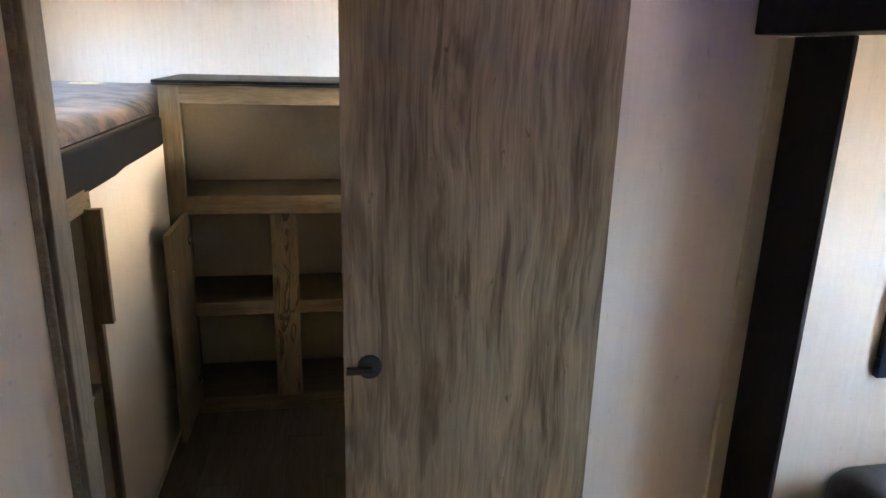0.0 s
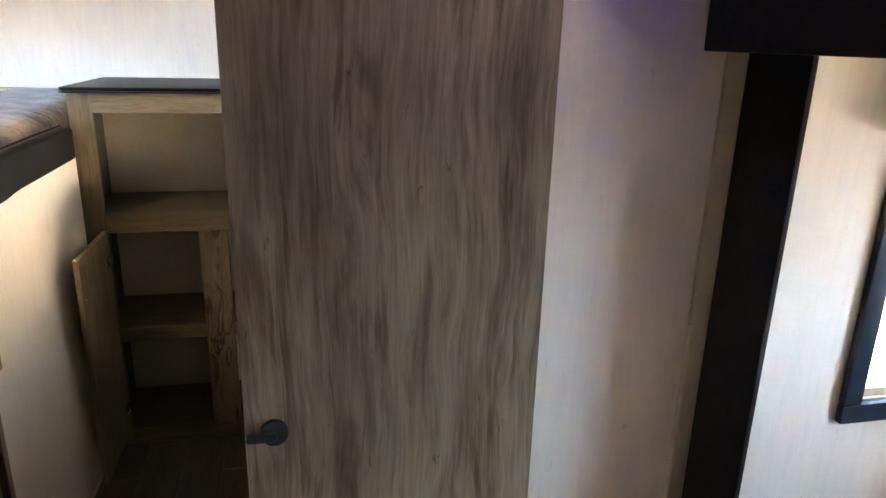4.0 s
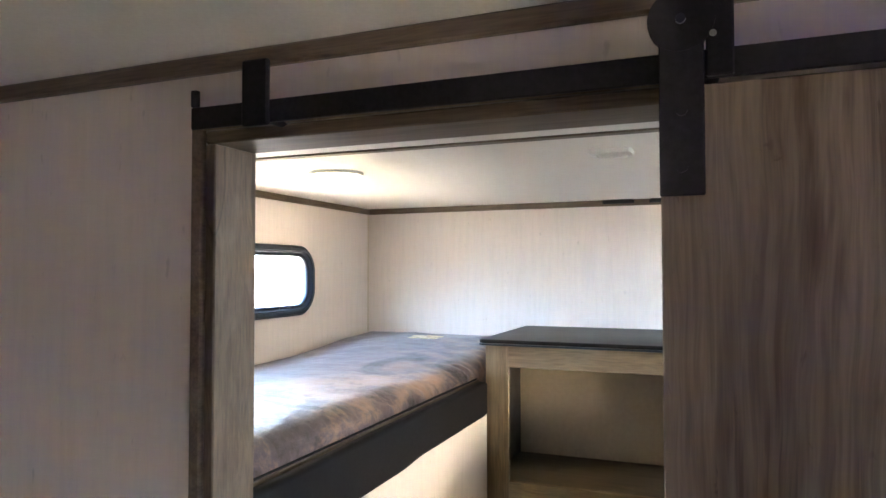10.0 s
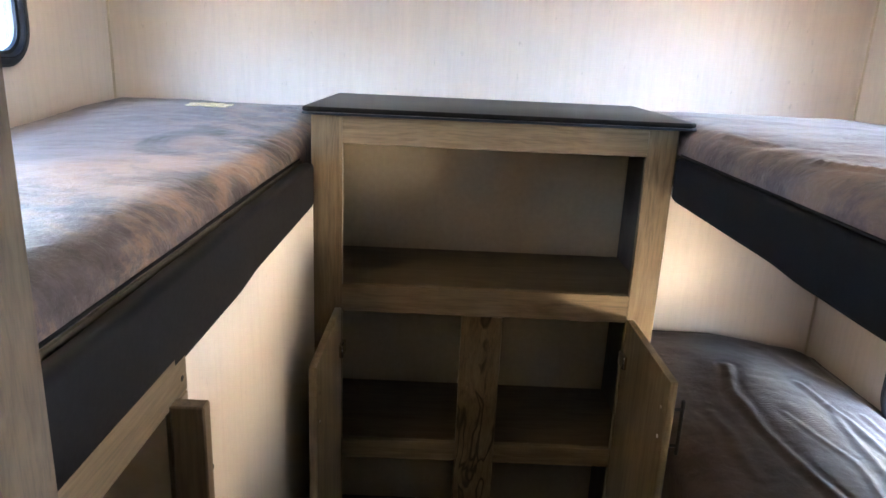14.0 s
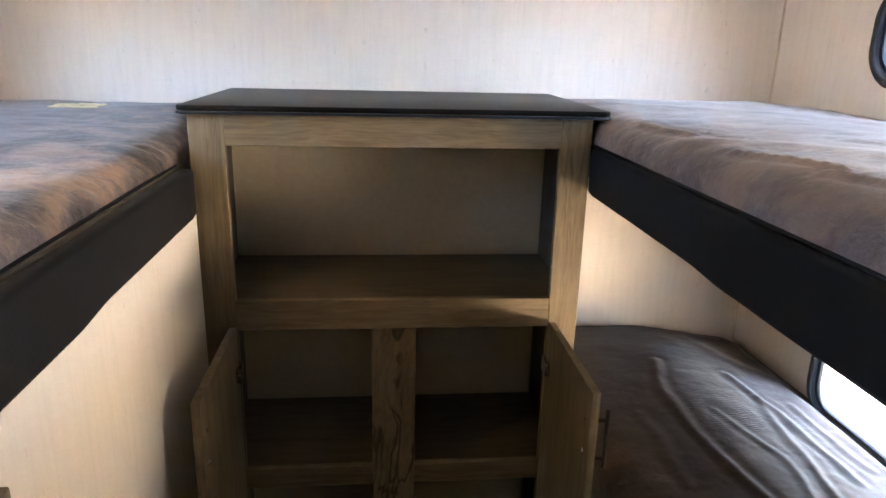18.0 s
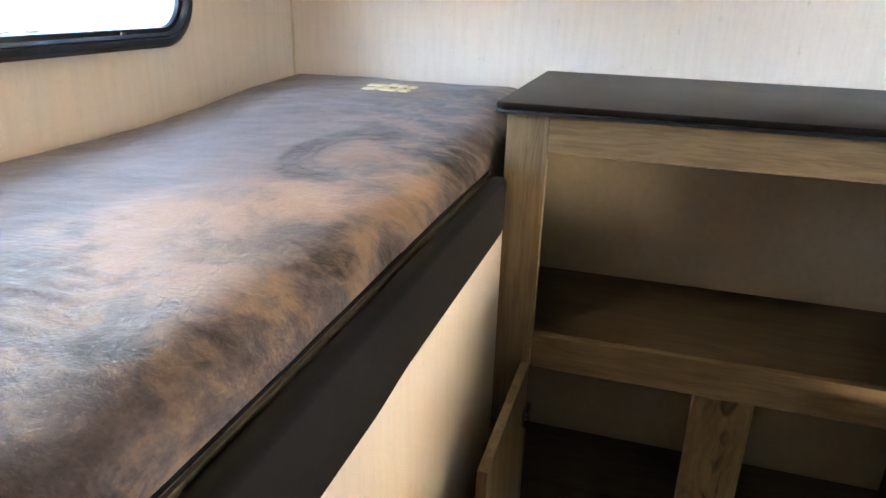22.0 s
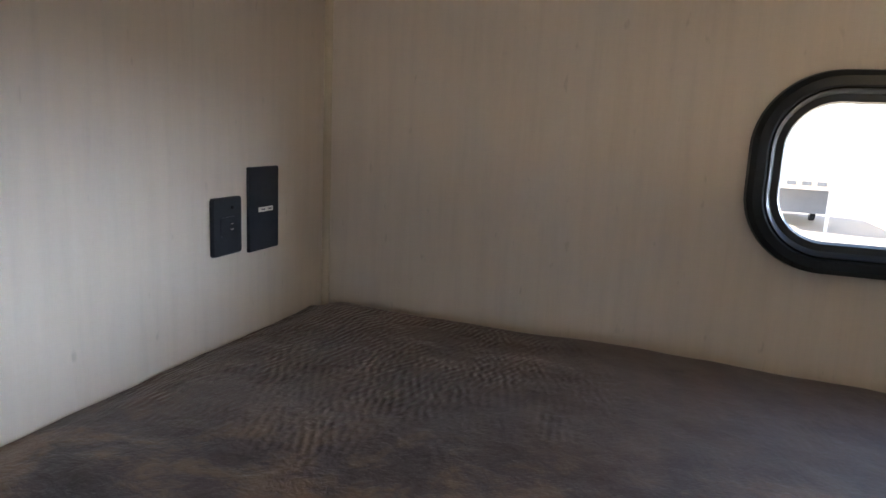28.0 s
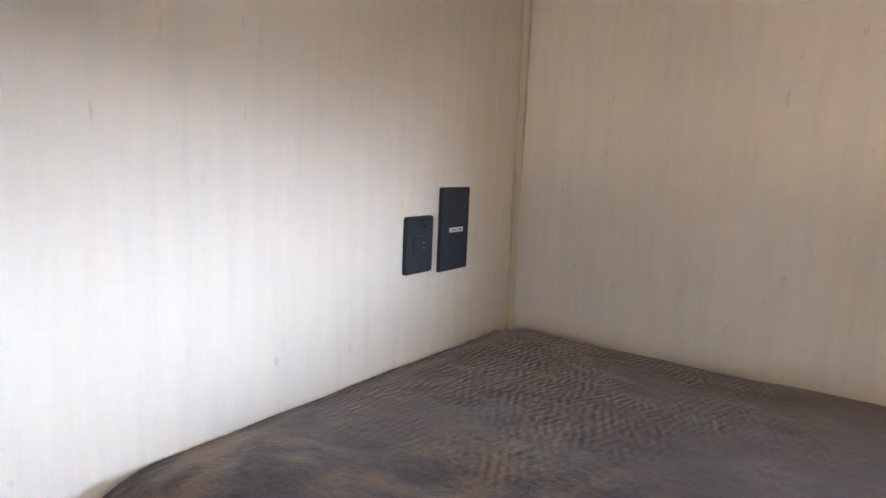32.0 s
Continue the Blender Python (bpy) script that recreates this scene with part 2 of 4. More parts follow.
def plush(name, base, pale, deep, seed, rail_x, inward, marks=(), swirl=None, crinkle=(0.0, 0.0), pales=(), rumple=0.6, ripple_r=1.0, ripple=0.75):
    """Short-pile fleece: nap crushed into pale and dark patches along the rail, smoother by the wall, crinkled pile.
    marks: dark brushed spots (x, y, radius); swirl: centre of a hand-drawn arc in the nap."""
    m, nt, b = nodes_of(name)
    v = tex(nt)
    v.node.inputs["Location"].default_value = (seed, seed * 0.7, 0)
    tc = nt.nodes.new("ShaderNodeTexCoord")
    sep = nt.nodes.new("ShaderNodeSeparateXYZ")
    nt.links.new(tc.outputs["Object"], sep.inputs[0])
    wander = nt.nodes.new("ShaderNodeVectorMath")
    wander.operation = "MULTIPLY_ADD"
    wander.inputs[1].default_value = (0.20, 0.20, 0.0)
    flat = nt.nodes.new("ShaderNodeVectorMath")
    flat.operation = "MULTIPLY"
    flat.inputs[1].default_value = (1.0, 1.0, 0.0)
    nt.links.new(tc.outputs["Object"], flat.inputs[0])
    nt.links.new(noise_tex(nt, v, 7.0, 4, 0.65), wander.inputs[0])
    nt.links.new(flat.outputs[0], wander.inputs[2])
    patch = noise_tex(nt, v, 2.6, 3, 0.5, 0.8)
    crush = noise_tex(nt, tex(nt, (1.0, 0.8, 1.0)), 44.0, 5, 0.68, 0.3)
    crush.node.inputs["Vector"].links[0].from_node.inputs["Location"].default_value = (seed, 1.3, 0)
    streak = noise_tex(nt, tex(nt, (0.5, 1.0, 1.0)), 24.0, 3, 0.55, 0.3)
    tuft = noise_tex(nt, v, 300, 3, 0.7, 0.4)
    # how close to the rail, where the nap is most disturbed
    d = math_node(nt, "MULTIPLY", math_node(nt, "SUBTRACT", sep.outputs["X"], rail_x), inward)
    d = math_node(nt, "ADD", d, math_node(nt, "MULTIPLY", patch, 0.5))
    near = ramp(nt, d, (0.36, grey(1.0)), (0.60, grey(0.0)))
    c = ramp(nt, patch, (0.36, tuple(x * 0.80 for x in base)), (0.46, base), (0.60, tuple(0.78 * x + 0.22 * y for x, y in zip(base, pale))))
    c = mix(nt, c, ramp(nt, streak, (0.34, tuple(x * 0.8 for x in base)), (0.60, tuple(0.75 * x + 0.25 * y for x, y in zip(base, pale)))), 0.55)
    patchy = math_node(nt, "ADD", math_node(nt, "MULTIPLY", crush, 0.30), math_node(nt, "MULTIPLY", noise_tex(nt, v, 9.5, 5, 0.62, 0.6), 0.70))
    crushed = ramp(nt, patchy, (0.40, deep), (0.48, base), (0.57, pale))
    c = mix(nt, c, crushed, math_node(nt, "ADD", math_node(nt, "MULTIPLY", near, rumple), 0.04))
    for cx, cy, r0 in pales:
        vd = nt.nodes.new("ShaderNodeVectorMath")
        vd.operation = "DISTANCE"
        vd.inputs[1].default_value = (cx + 0.10, cy + 0.10, 0.0)
        nt.links.new(wander.outputs[0], vd.inputs[0])
        spot = ramp(nt, vd.outputs["Value"], (r0 * 0.3, grey(1.0)), (r0, grey(0.0)))
        spot = mix(nt, spot, ramp(nt, patchy, (0.40, grey(0.3)), (0.52, grey(1.0))), 1.0, "MULTIPLY")
        c = mix(nt, c, tuple(x * 1.15 for x in pale), math_node(nt, "MULTIPLY", spot, 0.85))
    for cx, cy, r0 in marks:
        vd = nt.nodes.new("ShaderNodeVectorMath")
        vd.operation = "DISTANCE"
        vd.inputs[1].default_value = (cx + 0.10, cy + 0.10, 0.0)
        nt.links.new(wander.outputs[0], vd.inputs[0])
        spot = ramp(nt, vd.outputs["Value"], (r0 * 0.55, grey(1.0)), (r0, grey(0.0)))
        spot = mix(nt, spot, ramp(nt, patchy, (0.38, grey(1.0)), (0.56, grey(0.3))), 1.0, "MULTIPLY")
        c = mix(nt, c, tuple(x * 0.28 for x in deep), math_node(nt, "MULTIPLY", spot, 0.9))
    if swirl:
        off = nt.nodes.new("ShaderNodeVectorMath")
        off.operation = "SUBTRACT"
        off.inputs[1].default_value = (swirl[0] + 0.015, swirl[1] + 0.015, 0)
        shake = nt.nodes.new("ShaderNodeVectorMath")
        shake.operation = "MULTIPLY_ADD"
        shake.inputs[1].default_value = (0.03, 0.03, 0.0)
        nt.links.new(crush, shake.inputs[0])
        nt.links.new(tc.outputs["Object"], shake.inputs[2])
        nt.links.new(shake.outputs[0], off.inputs[0])
        so = nt.nodes.new("ShaderNodeSeparateXYZ")
        nt.links.new(off.outputs[0], so.inputs[0])
        sy = math_node(nt, "MULTIPLY", so.outputs["Y"], 0.60)
        rr = math_node(nt, "SQRT", math_node(nt, "ADD", math_node(nt, "MULTIPLY", so.outputs["X"], so.outputs["X"]), math_node(nt, "MULTIPLY", sy, sy)), 0.0)
        arc = ramp(nt, rr, (0.050, grey(0.0)), (0.060, grey(1.0)), (0.068, grey(0.2)), (0.074, grey(1.0)), (0.098, grey(0.95)), (0.114, grey(0.0)))
        ang = math_node(nt, "ARCTAN2", sy, so.outputs["X"])
        # open towards the rail
        gate = ramp(nt, math_node(nt, "ABSOLUTE", math_node(nt, "DIVIDE", ang, 3.14159), 0.0), (0.30, grey(0.0)), (0.42, grey(1.0)))
        ringmask = mix(nt, arc, gate, 1.0, "MULTIPLY")
        core = ramp(nt, rr, (0.02, grey(1.0)), (0.06, grey(0.0)))
        c = mix(nt, c, pale, math_node(nt, "MULTIPLY", core, 0.55))
        ringmask = mix(nt, ringmask, ramp(nt, crush, (0.40, grey(0.45)), (0.58, grey(1.0))), 1.0, "MULTIPLY")
        c = mix(nt, c, tuple(x * 0.45 for x in deep), math_node(nt, "MULTIPLY", ringmask, 1.0))
    c = mix(nt, c, ramp(nt, tuft, (0.3, grey(0.74)), (0.64, grey(1.06))), 0.6, "MULTIPLY")
    nt.links.new(c, b.inputs["Base Color"])
    b.inputs["Roughness"].default_value = 0.64
    b.inputs["Sheen Weight"].default_value = 0.26
    b.inputs["Sheen Roughness"].default_value = 0.32
    b.inputs["Specular IOR Level"].default_value = 0.22
    # crinkled pile: short ridges that lie across the bunk, in loose fields
    cd = nt.nodes.new("ShaderNodeVectorMath")
    cd.operation = "DISTANCE"
    cd.inputs[1].default_value = (crinkle[0] + 0.10, crinkle[1] + 0.10, 0.0)
    nt.links.new(wander.outputs[0], cd.inputs[0])
    field = ramp(nt, noise_tex(nt, v, 8.0, 3, 0.55), (0.40, grey(0.22)), (0.56, grey(1.0)))
    zone = math_node(nt, "MULTIPLY", ramp(nt, cd.outputs["Value"], (0.17 * ripple_r, grey(1.0)), (0.32 * ripple_r, grey(0.05))), field)
    gab = nt.nodes.new("ShaderNodeTexGabor")
    gab.gabor_type = "2D"
    for key, value in (("Scale", 48.0), ("Frequency", 2.1), ("Anisotropy", 0.80), ("Orientation 2D", radians(94))):
        gab.inputs[key].default_value = value
    nt.links.new(v, gab.inputs["Vector"])
    h = math_node(nt, "MULTIPLY", math_node(nt, "MULTIPLY", gab.outputs["Value"], ripple), zone)
    h = math_node(nt, "ADD", h, math_node(nt, "MULTIPLY", crush, math_node(nt, "ADD", math_node(nt, "MULTIPLY", near, 0.22), 0.12)))
    h = math_node(nt, "ADD", h, math_node(nt, "MULTIPLY", streak, 0.20))
    h = math_node(nt, "ADD", h, math_node(nt, "MULTIPLY", tuft, 0.05))
    bump(nt, b, h, 0.9, 0.010)
    return m


def glow(name, color, strength):
    m = bpy.data.materials.new(name)
    m.use_nodes = True
    b = m.node_tree.nodes["Principled BSDF"]
    b.inputs["Base Color"].default_value = (*color, 1)
    b.inputs["Emission Color"].default_value = (*color, 1)
    b.inputs["Emission Strength"].default_value = strength
    return m


def glass(name):
    m, nt, b = nodes_of(name)
    b.inputs["Transmission Weight"].default_value = 1.0
    b.inputs["Roughness"].default_value = 0.0
    b.inputs["IOR"].default_value = 1.1
    return m


M_WALL = wallboard("wallboard", (0.71, 0.63, 0.56))
M_PANEL = wallboard("bunk_panel", (0.66, 0.60, 0.54))
M_CEIL = paint("ceiling_white", (0.76, 0.73, 0.67), 0.6, grain=180, amount=0.04, relief=0.15)
M_DOOR = door_wood("door_wood")
CAB_C = ((0.070, 0.047, 0.024), (0.145, 0.103, 0.058), (0.225, 0.167, 0.100))
M_WOOD_Z = wood("cabinet_wood_upright", *CAB_C, 2, 9.0, 0.06, 0.5)
M_WOOD_BOLD = wood("cabinet_wood_bold", (0.034, 0.022, 0.010), (0.140, 0.099, 0.055), (0.225, 0.167, 0.100), 2, 13.0, 0.12, 0.5, strokes=0.85)
M_WOOD_X = wood("cabinet_wood_level", *CAB_C, 0, 9.0, 0.06, 0.5)
M_WOOD_Y = wood("cabinet_wood_deep", *CAB_C, 1, 9.0, 0.06, 0.5)
M_JAMB = wood("jamb_wood", (0.044, 0.030, 0.018), (0.112, 0.079, 0.049), (0.172, 0.127, 0.082), 2, 11, 0.10, 0.5, strokes=0.45)
M_TRIM_X = wood("trim_wood", (0.070, 0.049, 0.031), (0.130, 0.095, 0.062), (0.190, 0.144, 0.098), 0, 12, 0.05, 0.5)
M_TRIM_Y = wood("trim_wood_deep", (0.070, 0.049, 0.031), (0.130, 0.095, 0.062), (0.190, 0.144, 0.098), 1, 12, 0.05, 0.5)
# cabinet wood grain again, in tones a little over half as bright
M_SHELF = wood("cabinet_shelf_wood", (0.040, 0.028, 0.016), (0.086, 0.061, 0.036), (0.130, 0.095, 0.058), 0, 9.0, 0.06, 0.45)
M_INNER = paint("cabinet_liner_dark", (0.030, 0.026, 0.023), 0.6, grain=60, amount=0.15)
M_BACK = paint("cabinet_back_board", (0.42, 0.335, 0.235), 0.6, grain=60, amount=0.06)
M_BLACK = paint("black_steel", (0.019, 0.018, 0.020), 0.6, 0.0, 160, 0.2, 0.12, 0.15)
M_SLAB = paint("black_laminate", (0.010, 0.009, 0.0085), 0.42, 0.0, 60, 0.08, 0.0, 0.13, 0.012)
M_VINYL = paint("black_vinyl", (0.0105, 0.0102, 0.0110), 0.58, 0.0, 700, 0.1, 0.0, 0.07, 0.02)
M_PLASTIC = paint("black_plastic", (0.011, 0.016, 0.026), 0.36, 0.0, 400, 0.15, 0.03, 0.4)
# mauve-grey base has the bluish window sheen mixed into the fleece's colour
M_FLEECE = plush("taupe_fleece", (0.100, 0.081, 0.085), (0.262, 0.168, 0.110), (0.044, 0.033, 0.032), 0.0, -0.747, -1,
                 ((-0.80, 2.51, 0.068), (-0.745, 2.48, 0.080), (-0.875, 2.49, 0.035), (-0.79, 1.79, 0.060), (-0.80, 2.02, 0.045), (-0.735, 2.12, 0.05), (-0.735, 1.66, 0.05)), (-0.935, 2.44), (-1.23, 1.48), ((-0.94, 2.06, 0.17), (-0.88, 2.20, 0.13), (-0.88, 1.93, 0.12), (-0.80, 2.33, 0.08)))
# lighter copy of the fleece: window light and blue sheen put into its base
M_FLEECE2 = plush("taupe_fleece_high_lit", (0.128, 0.100, 0.106), (0.270, 0.184, 0.138), (0.030, 0.023, 0.024), 5.3, 0.214, 1, ((0.27, 1.70, 0.08),), None, (0.42, 1.62), ((0.36, 1.95, 0.16), (0.33, 1.70, 0.14)), 0.35, 0.6)
# darker copy of the same fleece, its colour lowered for this bunk's light
M_FLEECE3 = plush("taupe_fleece_low_dim", (0.074, 0.058, 0.056), (0.118, 0.091, 0.084), (0.045, 0.036, 0.035), 11.7, 0.195, 1, (), None, (0.60, 2.62), (), 0.30, 0.5, 0.2)
M_PLY = paint("plywood_edge", (0.075, 0.053, 0.022), 0.6, grain=120, amount=0.25)
M_WHITE = paint("white_plastic", (0.75, 0.74, 0.70), 0.4, grain=90, amount=0.03)
M_CREAM = paint("cream_tag", (0.66, 0.54, 0.34), 0.7, grain=90, amount=0.1)
M_CHROME = paint("chrome", (0.6, 0.6, 0.62), 0.22, 1.0, 60, 0.05, 0.02)
M_RED = paint("red_plastic", (0.45, 0.02, 0.02), 0.35, grain=60, amount=0.1)
M_GLASS = glass("window_glass")
M_LAMP = glow("lamp_lens", (1.0, 0.78, 0.42), 1.6)
M_LED = glow("led_blue", (0.06, 0.02, 1.0), 0.5)
M_LEATHER = paint("black_leather", (0.016, 0.015, 0.015), 0.5, 0.0, 120, 0.3, 0.3, 0.2)
M_GROUND = paint("gravel", (0.36, 0.31, 0.25), 0.9, grain=14, amount=0.3, relief=0.4)
M_SHEET = paint("white_siding", (0.72, 0.72, 0.72), 0.4, grain=3, amount=0.05)
M_DARKGLASS = paint("dark_window", (0.13, 0.14, 0.15), 0.15, grain=3, amount=0.2, relief=0.0)
M_TYRE = paint("tyre_rubber", (0.02, 0.02, 0.02), 0.8, grain=50, amount=0.2)
M_STRIPE = paint("grey_stripe", (0.16, 0.17, 0.19), 0.5, grain=8, amount=0.2)
M_BLIND = paint("cream_blind", (0.55, 0.45, 0.30), 0.7, grain=50, amount=0.1)

# ---- building helpers ----


def add_box(bm, x0, x1, y0, y1, z0, z1, bevel=0.0, seg=2):
    geo = bmesh.ops.create_cube(bm, size=1.0)["verts"]
    for v in geo:
        v.co = Vector(((x0 + x1) / 2 + v.co.x * (x1 - x0), (y0 + y1) / 2 + v.co.y * (y1 - y0), (z0 + z1) / 2 + v.co.z * (z1 - z0)))
    if bevel:
        es = list({e for v in geo for e in v.link_edges})
        bmesh.ops.bevel(bm, geom=es, offset=bevel, segments=seg, affect="EDGES", profile=0.5)
    return bm


def box(x0, x1, y0, y1, z0, z1, bevel=0.0, seg=2):
    return add_box(bmesh.new(), x0, x1, y0, y1, z0, z1, bevel, seg)


def add_cyl(bm, a, b, r, n=20, r2=None):
    a, b = Vector(a), Vector(b)
    m = Matrix.Translation((a + b) / 2) @ (b - a).to_track_quat("Z", "Y").to_matrix().to_4x4()
    bmesh.ops.create_cone(bm, cap_ends=True, segments=n, radius1=r, radius2=r if r2 is None else r2, depth=(b - a).length, matrix=m)
    return bm


def thing(name, base, label, category, group="", kind=""):
    ob = new(name)
    ob.location = base
    return tagged(ob, label, category, group, kind)


def root_of(ob):
    while ob.parent:
        ob = ob.parent
    return ob


def mesh_of(name, bm, material, smooth=True, shift=(0, 0, 0)):
    me = bpy.data.meshes.new(name)
    bmesh.ops.recalc_face_normals(bm, faces=bm.faces)
    bm.to_mesh(me)
    bm.free()
    if any(shift):
        me.transform(Matrix.Translation(-Vector(shift)))
    me.materials.append(material)
    if smooth:
        me.polygons.foreach_set("use_smooth", [True] * len(me.polygons))
        me.set_sharp_from_angle(angle=radians(35))
    return me


def part(name, bm, material, parent, label=""):
    """One mesh under a thing or a part, given in world places."""
    ob = new(name, mesh_of(name, bm, material, True, root_of(parent).location))
    ob.parent = parent
    return tagged(ob, label)


def solid(name, bm, material, label="", category="", kind="", group=""):
    return tagged(new(name, mesh_of(name, bm, material)), label, category, group, kind)


def rounded(hw, hh, r, n=10):
    """A rounded rectangle's outline, counter-clockwise."""
    out = []
    for cx, cy, a0 in ((hw - r, hh - r, 0), (-hw + r, hh - r, 90), (-hw + r, -hh + r, 180), (hw - r, -hh + r, 270)):
        for i in range(n + 1):
            a = radians(a0 + 90 * i / n)
            out.append((cx + r * math.cos(a), cy + r * math.sin(a)))
    return out


def ring(hw, hh, r, profile, to_world, n=10):
    """A frame swept round a rounded rectangle. profile: closed list of (inset, height)."""
    bm = bmesh.new()
    loops = []
    for inset, height in profile:
        loops.append([bm.verts.new(to_world(u, v, height)) for u, v in rounded(hw - inset, hh - inset, max(r - inset, 0.012), n)])
    for a, b in zip(loops, loops[1:] + loops[:1]):
        for i in range(len(a)):
            j = (i + 1) % len(a)
            bm.faces.new((a[i], a[j], b[j], b[i]))
    return bm


def plate(hw, hh, r, to_world, h0, h1, n=6, soft=0.0):
    bm = bmesh.new()
    lo = [bm.verts.new(to_world(u, v, h0)) for u, v in rounded(hw, hh, r, n)]
    hi = [bm.verts.new(to_world(u, v, h1 - soft)) for u, v in rounded(hw, hh, r, n)]
    loops = [lo, hi]
    if soft:
        loops.append([bm.verts.new(to_world(u, v, h1)) for u, v in rounded(hw - soft, hh - soft, max(r - soft, 0.001), n)])
    for a, b in zip(loops, loops[1:]):
        for i in range(len(a)):
            j = (i + 1) % len(a)
            bm.faces.new((a[i], a[j], b[j], b[i]))
    bm.faces.new(loops[-1])
    bm.faces.new(lo[::-1])
    return bm

# ---- structure ----
T = 0.03
WIN_L = (1.914, 2.762, 1.476, 1.738)       # y0, y1, z0, z1 of the left bunk window
WIN_R = (1.925, 2.790, 1.476, 1.738)
WIN_LOW = (1.915, 2.780, 0.560, 0.826)
WIN_CAB = (0.16, 0.66, 1.09, 1.46)


def wall_with_holes(name, x0, x1, y0, y1, z0, z1, holes):
    """A side wall in the plane x, with rectangular openings (y0, y1, z0, z1) at separate stretches of y or z."""
    bm = bmesh.new()
    ys = sorted({y0, y1, *[h[0] for h in holes], *[h[1] for h in holes]})
    for a, b in zip(ys, ys[1:]):
        cuts = sorted((h[2], h[3]) for h in holes if h[0] <= a and h[1] >= b)
        z = z0
        for c, d in cuts:
            add_box(bm, x0, x1, a, b, z, c)
            z = d
        add_box(bm, x0, x1, a, b, z, z1)
    bmesh.ops.remove_doubles(bm, verts=bm.verts, dist=1e-5)
    return solid(name, bm, M_WALL, kind="structure")


def hole(w, inset=0.031):
    return (w[0] + inset, w[1] - inset, w[2] + inset, w[3] - inset)


wall_with_holes("wall_left", XL - T, XL, YM, YB + T, 0, ZC, [hole(WIN_L)])
wall_with_holes("wall_right", XR, XR + T, 1.20, YB + T, 0, ZC, [hole(WIN_R), hole(WIN_LOW)])
solid("wall_rear", box(XL, XR, YB, YB + T, 0, ZC), M_WALL, kind="structure")
solid("wall_front", box(XL, XS, YM - T, YM, 0, ZC), M_WALL, kind="structure")
bm = bmesh.new()
add_box(bm, XL, OXL - 0.016, YO, YI, 0, ZC)
add_box(bm, OXR + 0.016, XR, YO, YI, 0, ZC)
add_box(bm, OXL - 0.016, OXR + 0.016, YO, YI, OZ + 0.016, ZC)
solid("wall_partition", bm, M_WALL, kind="structure")
solid("floor", box(XL, XR, YM, YB, -0.06, -0.004), paint("subfloor", (0.05, 0.042, 0.036), 0.7), kind="structure")
bm = box(XL - T, XR + T, YM - T, YB + T, ZC, ZC + 0.06)
solid("ceiling", bm, M_CEIL, kind="structure")
solid("trim_ceiling_seam", box(XL, XR, 1.872, 1.896, ZC - 0.004, ZC + 0.001), M_TRIM_X, kind="structure")

# cove trim under the ceiling
for nm, b, m in (("trim_rear", (XL + 0.012, XR - 0.012, YB - 0.012, YB, ZC - 0.024, ZC), M_TRIM_X),
                 ("trim_left", (XL, XL + 0.012, YI, YB, ZC - 0.024, ZC), M_TRIM_Y),
                 ("trim_right", (XR - 0.012, XR, YI, YB, ZC - 0.024, ZC), M_TRIM_Y),
                 ("trim_partition", (XL, 0.80, YO - 0.012, YO, ZC - 0.024, ZC), M_TRIM_X),
                 ("trim_cabin", (XL, XL + 0.012, YM, YO - 0.012, ZC - 0.024, ZC), M_TRIM_Y)):
    solid(nm, box(*b, 0.003, 1), m, kind="structure")
M_BEAD = paint("cream_bead", (0.58, 0.50, 0.38), 0.45, grain=30, amount=0.05)
for nm, x, y in (("trim_corner_left", XL + 0.004, YI + 0.004), ("trim_corner_right", XR - 0.004, YI + 0.004)):
    solid(nm, add_cyl(bmesh.new(), (x, y, 0), (x, y, ZC - 0.026), 0.007, 14), M_BEAD, kind="structure")
for nm, x, y in (("trim_rear_left", XL + 0.002, YB - 0.002), ("trim_rear_right", XR - 0.002, YB - 0.002)):
    solid(nm, add_cyl(bmesh.new(), (x, y, 0), (x, y, ZC - 0.026), 0.004, 10), M_BEAD, kind="structure")

# door lining and casing of the doorway
jamb = thing("door_frame", (OXL, YO, 0), "light wood lining of the bunk room doorway", "door frame", kind="structure")
part("jamb", box(OXL - 0.016, OXL, YO - 0.004, YI + 0.004, 0, OZ, 0.002, 1), M_JAMB, jamb)
part("jamb", box(OXR, OXR + 0.016, YO - 0.004, YI + 0.004, 0, OZ, 0.002, 1), M_JAMB, jamb)
part("head", box(OXL - 0.016, OXR + 0.016, YO - 0.004, YI + 0.004, OZ, OZ + 0.016, 0.002, 1), M_TRIM_X, jamb)
part("casing", box(OXL - 0.034, OXL - 0.016, YO - 0.010, YO, 0, OZ + 0.030, 0.002, 1), M_TRIM_Y, jamb, "narrow dark wood edge strip")
part("casing", box(OXL - 0.016, OXR + 0.030, YO - 0.010, YO, OZ + 0.016, OZ + 0.030, 0.002, 1), M_TRIM_X, jamb, "narrow dark wood edge strip")

# ---- windows ----


